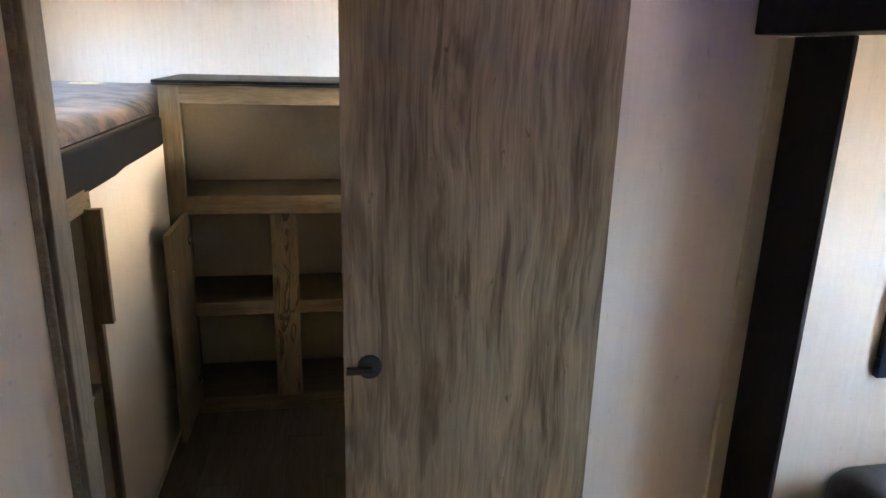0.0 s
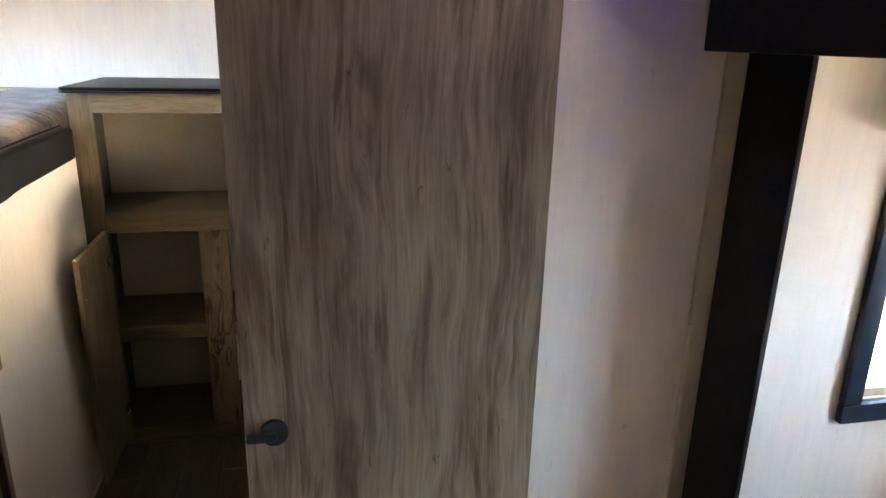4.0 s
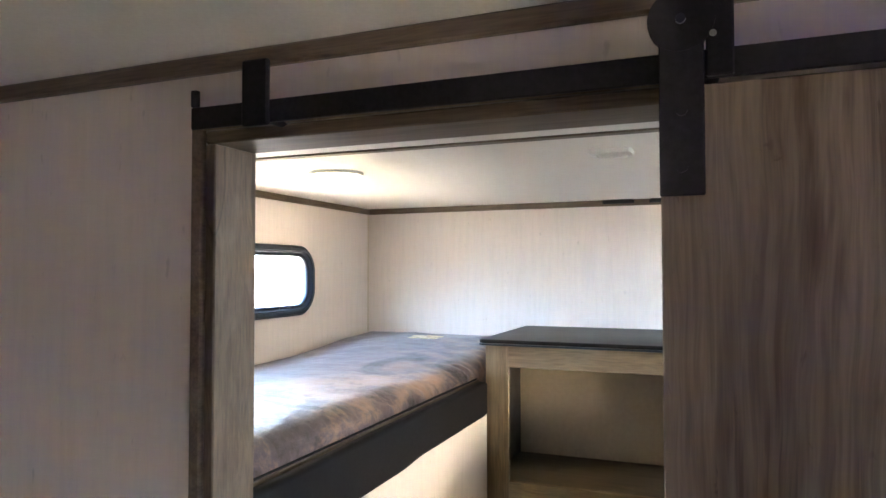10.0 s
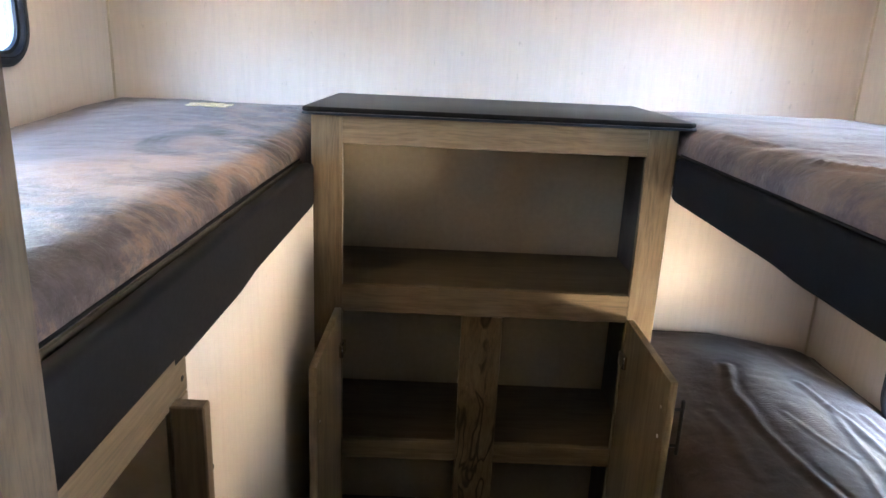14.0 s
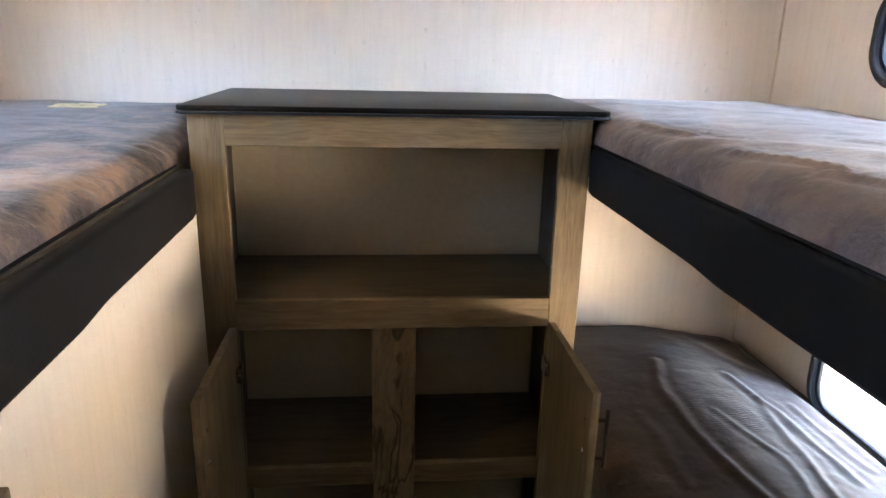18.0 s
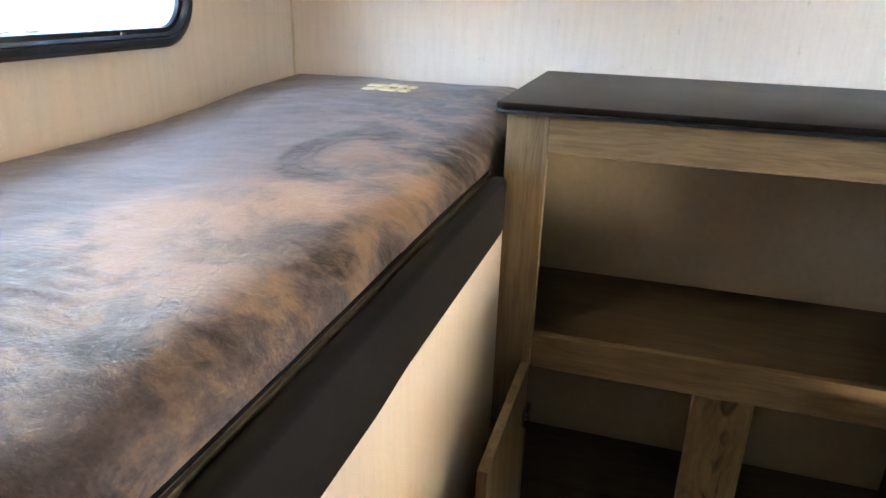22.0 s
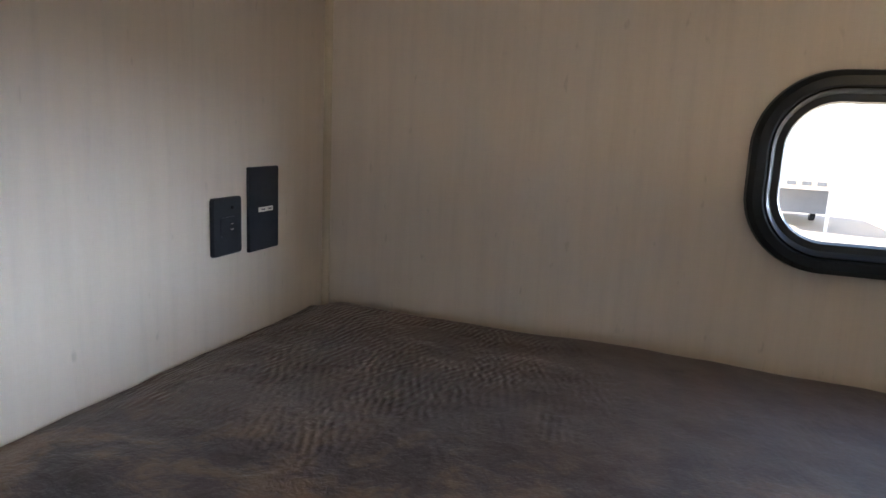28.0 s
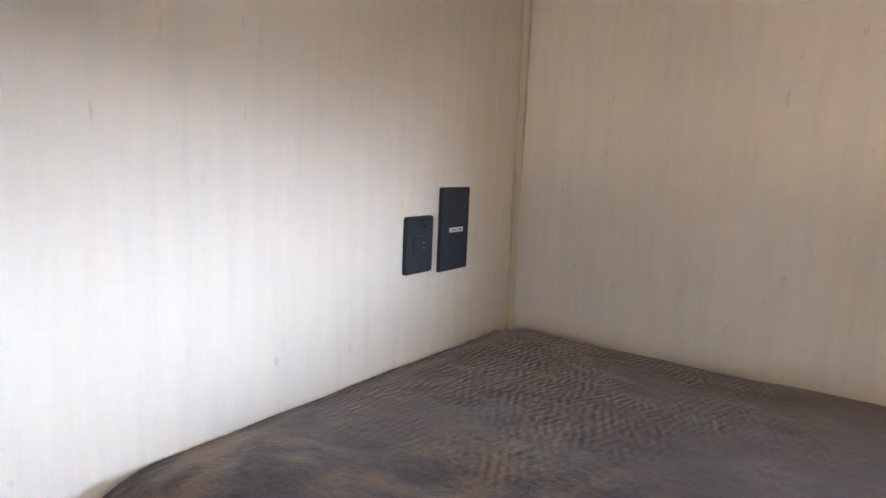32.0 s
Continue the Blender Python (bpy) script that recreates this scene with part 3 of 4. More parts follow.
def window(name, wall_x, inward, w, label, latches=0):
    y0, y1, z0, z1 = w
    yc, zc, hw, hh = (y0 + y1) / 2, (z0 + z1) / 2, (y1 - y0) / 2, (z1 - z0) / 2

    def place(u, v, h):
        return (wall_x + inward * h, yc + u, zc + v)
    win = thing(name, (wall_x, yc, z0), label, "window", kind="structure")
    prof = [(0, 0.0005), (0.002, 0.014), (0.009, 0.021), (0.020, 0.022), (0.028, 0.016), (0.031, 0.010), (0.040, 0.009), (0.043, 0.002), (0.034, -0.027), (0.032, -0.027), (0.032, 0.0005)]
    part("window_frame", ring(hw, hh, 0.102, prof, place, 14), M_PLASTIC, win)
    groove = [(0.0225, 0.0212), (0.0235, 0.0228), (0.0250, 0.0228), (0.0258, 0.0195)]
    part("gasket", ring(hw, hh, 0.102, groove, place, 14), M_VINYL, win)
    pane = part("pane", plate(hw - 0.040, hh - 0.040, 0.06, place, -0.012, -0.008, 10), M_GLASS, win, "clear glass")
    pane.visible_shadow = False
    part("latch", box(*sorted((wall_x + inward * 0.020, wall_x + inward * 0.026)), yc - 0.020, yc + 0.020, z1 - 0.030, z1 - 0.022, 0.002, 1), M_PLASTIC, win)
    for k in range(2):
        part("screw", add_cyl(bmesh.new(), place(-0.2 + 0.4 * k, -hh + 0.034, 0.009), place(-0.2 + 0.4 * k, -hh + 0.034, 0.0115), 0.003, 10), M_CHROME, win)
    for k in range(latches):
        y = y1 - 0.07 - 0.30 * k
        part("release_tab", box(*sorted((wall_x + inward * 0.018, wall_x + inward * 0.032)), y - 0.018, y + 0.018, z0 + 0.012, z0 + 0.030, 0.003, 2), M_RED, win, "red emergency release tab")
    return win


window("window_1", XL, 1, WIN_L, "low rounded window in a black plastic frame above the bunk by the cupboard")
window("window_2", XR, -1, WIN_R, "low rounded window in a black plastic frame above the higher bunk")
window("window_3", XR, -1, WIN_LOW, "low rounded black window with red release tabs by the lower bunk", 2)
window("window_4", XS, -1, WIN_CAB, "wide rounded black window in the slide-out wall")

# ---- sliding barn door ----
DXL, DXR, DZ0, DZ1 = -0.063, 0.500, 0.03, 1.814
DY0, DY1 = 1.176, 1.188
door = thing("barn_door", (DXL, DY0, 0), "grey-brown wood-grain sliding barn door hanging half open", "door")
part("panel", box(DXL, DXR, DY0, DY1, DZ0, DZ1, 0.0015, 1), M_DOOR, door)
for sx in (-0.062, 0.461):
    sc = sx + 0.019
    st = part("hanger_strap", box(sx, sx + 0.038, 1.148, 1.1535, 1.710, 1.866, 0.0012, 1), M_BLACK, door, "flat black steel hanger strap")
    part("strap_spacer", box(sx + 0.004, sx + 0.034, 1.154, DY0 - 0.0005, 1.716, 1.800, 0.001, 1), M_BLACK, st)
    part("strap_head", add_cyl(bmesh.new(), (sc, 1.1475, 1.866), (sc, 1.1540, 1.866), 0.0285, 36), M_BLACK, st)
    part("roller", add_cyl(bmesh.new(), (sc, 1.1545, 1.868), (sc, 1.168, 1.868), 0.0265, 36), M_BLACK, st)
    part("bolt", add_cyl(bmesh.new(), (sc, 1.144, 1.866), (sc, 1.1473, 1.866), 0.0045, 12), M_PLASTIC, st)
    for z in (1.735, 1.785):
        part("bolt", add_cyl(bmesh.new(), (sc, 1.1462, z), (sc, 1.1478, z), 0.005, 12), M_BLACK, st)
kx, kz = -0.009, 0.906
kn = part("lock_rose", add_cyl(bmesh.new(), (kx, DY0 - 0.012, kz), (kx, DY0 - 0.0005, kz), 0.025, 32), M_BLACK, door, "round black lock rose")
bev = box(kx - 0.050, kx + 0.004, DY0 - 0.026, DY0 - 0.0125, kz - 0.010, kz + 0.006, 0.004, 3)
part("lever", bev, M_BLACK, kn)
part("lever_tip", box(kx - 0.052, kx - 0.044, DY0 - 0.024, DY0 - 0.0125, kz - 0.005, kz + 0.002, 0.002, 2), M_CHROME, kn, "small bright steel catch")

rail = thing("door_rail", (-0.03, 1.15, 1.81), "black steel barn door rail on the partition wall", "door rail")
part("bar", box(-0.600, 0.540, 1.158, 1.1635, 1.814, 1.840, 0.001, 1), M_BLACK, rail)
for x in (-0.600, 0.531):
    part("end_stop", box(x, x + 0.009, 1.157, 1.1645, 1.841, 1.861, 0.001, 1), M_BLACK, rail)
part("bracket", box(-0.520, -0.484, 1.150, 1.1575, 1.810, 1.886, 0.002, 1), M_BLACK, rail)
for x in (-0.502, -0.02, 0.44):
    part("spacer", add_cyl(bmesh.new(), (x, 1.164, 1.827), (x, YO, 1.827), 0.009, 16), M_BLACK, rail)
for x, bx in ((-0.0225, 0.006), (0.4365, 0.012)):
    pl = part("anti_jump_plate", box(x, x + 0.023, 1.149, 1.1575, 1.814, 1.888, 0.0015, 1), M_BLACK, rail)
    part("bolt", add_cyl(bmesh.new(), (x + bx, 1.1465, 1.850), (x + bx, 1.1488, 1.850), 0.0032, 10), M_CHROME, pl)

# ---- bunks ----


def smooth01(t):
    t = max(0.0, min(1.0, t))
    return t * t * (3 - 2 * t)


def near_line(p, a, b):
    """Distance to a stroke from a to b, growing past its ends so that the stroke fades out."""
    ab = b - a
    t = max(0.0, min(1.0, (p - a).dot(ab) / ab.length_squared))
    return (p - a - ab * t).length


def bed_mesh(x0, x1, y0, y1, zb, zt, rail_side, seed, folds=0.0, creases=(), nx=120, ny=260, sag=(), dome=0.0):
    """A mattress under fleece: domed top, soft edges, brushed hollows. rail_side: which x edge hangs over the rail."""
    bm = bmesh.new()
    grid = []
    for j in range(ny + 1):
        row = []
        y = y0 + (y1 - y0) * j / ny
        for i in range(nx + 1):
            x = x0 + (x1 - x0) * i / nx
            d_rail = (x - x0) if rail_side < 0 else (x1 - x)
            d_wall = (x1 - x) if rail_side < 0 else (x - x0)
            d_end = min(y - y0, y1 - y)
            z = zt + 0.012 * smooth01(min(d_rail, d_wall, d_end) / 0.3) + dome * smooth01(d_wall / 0.45)
            for ya, yb, za, zb_ in sag:
                if ya <= y < yb:
                    z += za + (zb_ - za) * smooth01((y - ya) / (yb - ya))
            z -= 0.052 * (1 - min(1.0, math.sqrt(max(0, 1 - (1 - min(1, d_rail / 0.085)) ** 2))))
            z -= 0.016 * (1 - smooth01(d_wall / 0.05)) + 0.012 * (1 - smooth01(d_end / 0.06))
            p = Vector((x * 3 + seed, y * 3, seed))
            z += 0.006 * noise.noise(p) + 0.0022 * noise.noise(p * 4.1) + 0.0006 * noise.noise(p * 11.0)
            lo = smooth01((d_end - 0.02) / 0.1) * smooth01((d_wall - 0.02) / 0.1)
            z += lo * 0.0006 * (abs(noise.noise(Vector((x * 14 + seed, y * 34, 2.0)))) - 0.3)
            if folds:
                w = y * 8.0 + x * 11.0 + 1.4 * noise.noise(Vector((x * 2.5, y * 2.5, seed)))
                ridge = max(0.0, math.sin(w)) ** 10
                z += folds * ridge * smooth01((noise.noise(Vector((x * 2.2, y * 1.6, seed + 3))) + 0.35) / 0.5) * lo
            for pts, h, w in creases:
                q = Vector((x + 0.012 * noise.noise(Vector((x * 9, y * 9, 4))), y))
                best = min(near_line(q, Vector(a), Vector(b)) for a, b in zip(pts, pts[1:]))
                z += h * math.exp(-(best / w) ** 2) - 0.5 * h * math.exp(-((best - 2.2 * w) / w) ** 2)
            row.append(bm.verts.new((x, y, z)))
        grid.append(row)
    for j in range(ny):
        for i in range(nx):
            bm.faces.new((grid[j][i], grid[j][i + 1], grid[j + 1][i + 1], grid[j + 1][i]))
    rim = grid[0] + [r[-1] for r in grid[1:]] + grid[-1][-2::-1] + [r[0] for r in grid[-2:0:-1]]
    low = [bm.verts.new((v.co.x, v.co.y, zb)) for v in rim]
    for i in range(len(rim)):
        k = (i + 1) % len(rim)
        bm.faces.new((rim[i], low[i], low[k], rim[k]))
    bm.faces.new(low)
    return bm


CREASE_LEFT = ((((-0.99, 1.815), (-0.91, 1.820)), 0.0014, 0.005), (((-0.97, 1.765), (-0.88, 1.772)), 0.0012, 0.005), (((-0.94, 1.675), (-0.87, 1.690)), 0.0011, 0.005),
               (((-0.96, 1.87), (-0.90, 1.875)), 0.0020, 0.005), (((-0.80, 2.56), (-0.72, 2.60)), 0.0030, 0.008), (((-0.76, 2.20), (-0.72, 2.14)), 0.0030, 0.010), (((-0.75, 1.70), (-0.73, 1.76)), 0.0040, 0.010))
CREASE_HIGH = ((((0.240, 2.50), (0.262, 2.31)), 0.0042, 0.009), (((0.245, 2.12), (0.285, 1.93)), 0.0050, 0.008), (((0.255, 1.92), (0.300, 1.76)), 0.0050, 0.008), (((0.29, 2.26), (0.33, 2.22)), 0.0022, 0.008), (((0.46, 2.16), (0.50, 2.10)), 0.0024, 0.012))
CREASE_LOW = ((((0.52, 2.89), (0.455, 2.70), (0.468, 2.39), (0.50, 2.15)), 0.0040, 0.012), (((0.717, 2.84), (0.762, 2.65), (0.777, 2.34)), 0.0042, 0.013),
              (((0.742, 2.71), (0.694, 2.475), (0.66, 2.2)), 0.0034, 0.011), (((0.56, 2.60), (0.62, 2.40), (0.60, 2.2)), 0.0022, 0.010), (((0.36, 2.60), (0.35, 2.30)), 0.0022, 0.012), (((0.84, 2.7), (0.86, 2.4)), 0.003, 0.010))
XRL, XRR = -0.713, 0.180        # faces of the bunk rails
bunk = thing("bunk_bed", (XL, YI, 1.16), "upper bunk with a padded black vinyl rail", "bunk bed")
part("deck", box(XL, XRL - 0.030, YI, YB, 1.185, 1.205), M_PLY, bunk)


def vinyl_rail(x0, x1, y0, y1, z0, z1, sag):
    bm = bmesh.new()
    n = 60
    prof = rounded((x1 - x0) / 2, (z1 - z0) / 2, 0.011, 5)
    loops = []
    for j in range(n + 1):
        s = j / n
        y = y0 + (y1 - y0) * s
        e = min(1.0, math.sqrt(max(0.0, 1 - (1 - min(1, (y1 - y) / 0.012)) ** 2))) * 0.06 + 0.94
        drop = sag * smooth01((0.62 - s) / 0.10)
        puff = 0.0012 * noise.noise(Vector((0, y * 9, x0)))
        loops.append([bm.verts.new(((x0 + x1) / 2 + u * e * (1 + puff * 40), y, (z0 + z1) / 2 + v * e - (drop if v < 0 else 0) + puff)) for u, v in prof])
    for a, b in zip(loops, loops[1:]):
        for i in range(len(a)):
            k = (i + 1) % len(a)
            bm.faces.new((a[i], a[k], b[k], b[i]))
    bm.faces.new(loops[0])
    bm.faces.new(loops[-1][::-1])
    return bm


part("rail", vinyl_rail(XRL - 0.030, XRL, YI + 0.002, YF - 0.003, 1.171, 1.285, 0.008), M_VINYL, bunk, "padded black vinyl bunk rail")
part("deck_edge", box(XRL - 0.036, XRL - 0.030, YI + 0.002, YF - 0.004, 1.20, 1.2865), M_PLY, bunk, "bare plywood edge strip")
BED_LEFT = m_ = solid("mattress", bed_mesh(XL + 0.003, XRL - 0.034, YI + 0.004, YB - 0.004, 1.206, 1.336, 1, 3.0, 0.0, CREASE_LEFT, sag=((1.2, 1.7, 0.026, 0.016), (1.7, 2.3, 0.016, -0.001), (2.3, 3.3, -0.001, 0.046))), M_FLEECE,
      "taupe plush fleece mattress cover, nap brushed in swirls, on the bunk", "mattress")
part("edge_binding", add_cyl(bmesh.new(), (XRL - 0.036, YI + 0.01, 1.2905), (XRL - 0.036, YF - 0.01, 1.2905), 0.0035, 10), M_VINYL, m_, "thin dark edge binding")

bunk2 = thing("bunk_bed", (XR, YI, 1.22), "upper bunk with a padded black vinyl rail over a lower bunk", "bunk bed")
part("deck", box(XRR + 0.030, XR, YI, YB, 1.250, 1.270), M_PLY, bunk2)
part("rail", vinyl_rail(XRR, XRR + 0.030, YI + 0.002, YF - 0.003, 1.226, 1.338, 0.006), M_VINYL, bunk2, "padded black vinyl bunk rail")
part("deck_edge", box(XRR + 0.030, XRR + 0.036, YI + 0.002, YF - 0.004, 1.27, 1.3395), M_PLY, bunk2, "bare plywood edge strip")
m_ = solid("mattress", bed_mesh(XRR + 0.008, XR - 0.003, YI + 0.004, YB - 0.004, 1.3398, 1.410, -1, 9.0, 0.004, CREASE_HIGH), M_FLEECE2,
      "taupe plush fleece mattress cover with brushed streaks, on the higher bunk", "mattress")
part("edge_binding", add_cyl(bmesh.new(), (XRR + 0.010, YI + 0.01, 1.342), (XRR + 0.010, YF - 0.01, 1.342), 0.0035, 10), M_VINYL, m_, "thin dark edge binding")

low = thing("lower_bunk", (XR, YI, 0), "boxed-in lower bunk of pale board", "bunk bed")
part("front_panel", box(0.200, 0.218, YI, YB, 0, 0.44), M_PANEL, low)
part("deck", box(0.218, XR, YI, YB, 0.42, 0.44), M_PLY, low)
part("front_edge", box(0.188, 0.200, YI, YF - 0.004, 0.40, 0.46, 0.004, 2), M_VINYL, low, "black vinyl edge strip")
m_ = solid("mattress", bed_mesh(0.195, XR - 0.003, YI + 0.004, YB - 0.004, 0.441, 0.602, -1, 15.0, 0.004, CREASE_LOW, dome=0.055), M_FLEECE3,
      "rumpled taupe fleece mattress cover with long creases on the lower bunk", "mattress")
part("edge_binding", add_cyl(bmesh.new(), (0.197, YI + 0.01, 0.464), (0.197, YF - 0.01, 0.464), 0.0035, 10), M_VINYL, m_, "thin dark edge binding")

# care label lying on the left bunk
TX, TY = -1.075, 2.960
TZ = max(v.co.z for v in BED_LEFT.data.vertices if abs(v.co.x - TX) < 0.07 and abs(v.co.y - TY) < 0.04) - 0.001
tag = thing("care_label", (TX, TY, TZ), "small cream printed label on the fleece", "label")
for dx, dy, w, h in ((-0.050, 0.012, 0.030, 0.010), (-0.040, -0.012, 0.026, 0.010), (-0.028, 0.002, 0.010, 0.034), (-0.010, 0.006, 0.012, 0.040), (0.012, 0.016, 0.036, 0.010), (0.012, -0.012, 0.036, 0.010), (0.026, 0.002, 0.012, 0.026), (0.048, 0.012, 0.020, 0.012), (0.050, -0.012, 0.022, 0.010)):
    part("print_bar", box(TX + dx - w / 2, TX + dx + w / 2, TY + 2.6 * (dy - h / 2), TY + 2.6 * (dy + h / 2), TZ, TZ + 0.0035, 0.001, 1), M_CREAM, tag)

# ---- cupboard under the left bunk ----
XP = -0.716                     # face of the panel under the left bunk
solid("wall_bunk_panel", box(XP - 0.018, XP, 1.756, YB, 0, 1.184), M_PANEL, kind="structure")
solid("baseboard", box(XP, XP + 0.008, 1.76, YF - 0.002, 0, 0.012, 0.003, 1), M_BEAD, kind="structure")
cup = thing("under_bunk_cabinet", (XP, 1.5, 0), "light wood face-framed cupboard with its door open under the bunk", "cabinet")
part("top_rail", box(XP - 0.018, XP + 0.003, YI + 0.004, 1.755, 1.125, 1.184, 0.002, 1), M_WOOD_Y, cup)
part("stile", box(XP - 0.018, XP + 0.003, 1.728, 1.755, 0, 1.125, 0.002, 1), M_WOOD_Z, cup)
part("stile", box(XP - 0.018, XP + 0.003, YI + 0.004, 1.335, 0, 1.125, 0.002, 1), M_WOOD_Z, cup)
part("bottom_rail", box(XP - 0.018, XP + 0.003, 1.335, 1.722, 0, 0.07, 0.002, 1), M_WOOD_Y, cup)
part("back_board", box(XP - 0.42, XP - 0.41, YI + 0.004, 1.755, 0, 1.184), M_BACK, cup)
part("side_board", box(XP - 0.41, XP - 0.019, 1.740, 1.755, 0, 1.184), M_BACK, cup)
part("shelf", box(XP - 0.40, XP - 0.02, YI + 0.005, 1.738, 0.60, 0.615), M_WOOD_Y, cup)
dr = part("door", box(XP + 0.004, XP + 0.046, 1.690, 1.712, 0.815, 1.135, 0.002, 1), M_WOOD_Z, cup)
part("screw_hole", add_cyl(bmesh.new(), (XP + 0.0445, 1.711, 1.040), (XP + 0.0455, 1.711, 1.040), 0.004, 10), M_BLACK, dr)
part("screw_hole", add_cyl(bmesh.new(), (XP + 0.0025, 1.738, 1.148), (XP + 0.0035, 1.738, 1.148), 0.004, 10), M_BLACK, cup)

# ---- rear cabinet ----
CX0, CX1 = -0.720, 0.180
OX0, OX1 = -0.643, 0.108
cab = thing("cabinet", (-0.27, YF, 0), "light wood cabinet with an open shelf and two open doors", "cabinet")
FT = 0.019
part("stile", box(CX0, OX0, YF, YF + FT, 0, 1.400, 0.0015, 1), M_WOOD_Z, cab)
part("stile", box(OX1, CX1, YF, YF + FT, 0, 1.400, 0.0015, 1), M_WOOD_Z, cab)
part("stile", box(-0.326, -0.218, YF, YF + FT, 0.066, 0.893, 0.0015, 1), M_WOOD_BOLD, cab, "boldly figured middle stile")
part("top_rail", box(OX0, OX1, YF + 0.0005, YF + FT, 1.332, 1.400, 0.0015, 1), M_WOOD_X, cab)
part("middle_rail", box(OX0, OX1, YF + 0.0005, YF + FT, 0.893, 0.968, 0.0015, 1), M_WOOD_X, cab)
part("bottom_rail", box(OX0, OX1, YF + 0.0005, YF + FT, 0.0, 0.066, 0.0015, 1), M_WOOD_X, cab)
for a, b in ((OX0, -0.326), (-0.218, OX1)):
    part("lower_rail", box(a, b, YF + 0.001, YF + FT, 0.455, 0.511, 0.0015, 1), M_WOOD_X, cab)
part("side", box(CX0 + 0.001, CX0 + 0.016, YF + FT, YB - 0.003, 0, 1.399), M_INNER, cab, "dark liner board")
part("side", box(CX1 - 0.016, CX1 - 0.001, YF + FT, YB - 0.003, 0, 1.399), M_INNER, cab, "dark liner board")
part("back", box(CX0 + 0.016, CX1 - 0.016, 3.000, 3.006, 0, 1.399), M_BACK, cab, "plain tan back board")
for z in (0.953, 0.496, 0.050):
    part("shelf", box(CX0 + 0.016, CX1 - 0.016, YF + FT, 3.000, z, z + 0.015), M_SHELF, cab, "shelf board in a darker copy of the cabinet wood")
part("partition", box(-0.280, -0.264, YF + FT, 2.70, 0.065, 0.953), M_WOOD_Z, cab)
for side, x0, x1 in ((-1, OX0 - 0.018, OX0), (1, OX1, OX1 + 0.018)):
    d = part("door", box(x0, x1, 2.272, YF - 0.006, 0.075, 0.906, 0.0025, 2), M_WOOD_Z, cab, "light wood door standing open")
    xo = x0 - 0.026 if side < 0 else x1 + 0.026
    face = x0 if side < 0 else x1
    if side > 0:
        hd = box(min(xo, xo + 0.008 * side), max(xo, xo + 0.008 * side), 2.300, 2.310, 0.712, 0.848, 0.003, 2)
        for z in (0.735, 0.825):
            add_cyl(hd, (face + 0.0005 * side, 2.305, z), (xo + 0.002 * side, 2.305, z), 0.004, 10)
        part("handle", hd, M_BLACK, d, "slim black bar handle")
    inn = x1 if side < 0 else x0
    for z in (0.19, 0.80):
        part("hinge", box(*sorted((inn - 0.001 * side, inn - 0.012 * side)), YF - 0.055, YF - 0.008, z - 0.018, z + 0.018, 0.003, 2), M_CHROME, d)
    for z in (0.760, 0.832):
        part("screw", add_cyl(bmesh.new(), (inn - 0.0002 * side, 2.301, z), (inn - 0.002 * side, 2.301, z), 0.004, 12), M_CHROME, d)

ch = 0.016


def clipped_slab(grow, z0, z1, soft):
    """A board with clipped front corners."""
    x0, x1, y0, y1 = CX0 - 0.022 - grow, CX1 + 0.040 + grow, YF - 0.014 - grow, YB - 0.002
    outline = [(x0 + ch, y0), (x1 - ch, y0), (x1, y0 + ch), (x1, y1), (x0, y1), (x0, y0 + ch)]
    bm = bmesh.new()
    lo = [bm.verts.new((x, y, z0)) for x, y in outline]
    hi = [bm.verts.new((x, y, z1)) for x, y in outline]
    bm.faces.new(hi)
    bm.faces.new(lo[::-1])
    for i in range(6):
        bm.faces.new((lo[i], lo[(i + 1) % 6], hi[(i + 1) % 6], hi[i]))
    bmesh.ops.bevel(bm, geom=list(bm.edges), offset=soft, segments=3, affect="EDGES", profile=0.5)
    return bm


top = thing("countertop", (-0.26, YF, 1.401), "black laminate top with clipped corners on the cabinet", "countertop")
part("slab", clipped_slab(0.0, 1.4075, 1.4200, 0.005), M_SLAB, top)
part("edge_band", clipped_slab(0.001, 1.4010, 1.4072, 0.002), M_PLASTIC, top, "glossy black lower edge band")

# ---- ceiling and wall fittings of the bunk room ----
lamp = thing("ceiling_light", (-1.0, 2.16, ZC), "small round ceiling light glowing warm", "ceiling light")
bm = bmesh.new()
bmesh.ops.create_uvsphere(bm, u_segments=28, v_segments=14, radius=0.066, matrix=Matrix.Translation((-1.0, 2.16, ZC - 0.008)) @ Matrix.Diagonal((1, 1, 0.46, 1)))
part("lens", bm, M_LAMP, lamp, "glowing warm lens")
part("base", add_cyl(bmesh.new(), (-1.0, 2.16, ZC - 0.010), (-1.0, 2.16, ZC - 0.0005), 0.076, 36), M_WHITE, lamp)
det = thing("ceiling_vent", (-0.236, 2.1, ZC), "small white louvred ceiling vent", "ceiling vent")
part("frame", ring(0.048, 0.042, 0.01, [(0, 0.0005), (0.002, 0.010), (0.014, 0.012), (0.016, 0.0005)], lambda u, v, h: (-0.236 + u, 2.1 + v, ZC - h), 4), M_WHITE, det)
for k in range(4):
    part("slat", box(-0.268, -0.204, 2.071 + k * 0.016, 2.081 + k * 0.016, ZC - 0.008, ZC - 0.005), M_WHITE, det)
for x0, x1 in ((-0.425, -0.306), (-0.250, -0.134)):
    ob = solid("trim_clip", box(x0, x1, YB - 0.026, YB - 0.0125, ZC - 0.016, ZC - 0.0005, 0.002, 1), M_BLACK, "dark flat clip on the ceiling trim", "clip", group="clips on the rear ceiling trim")

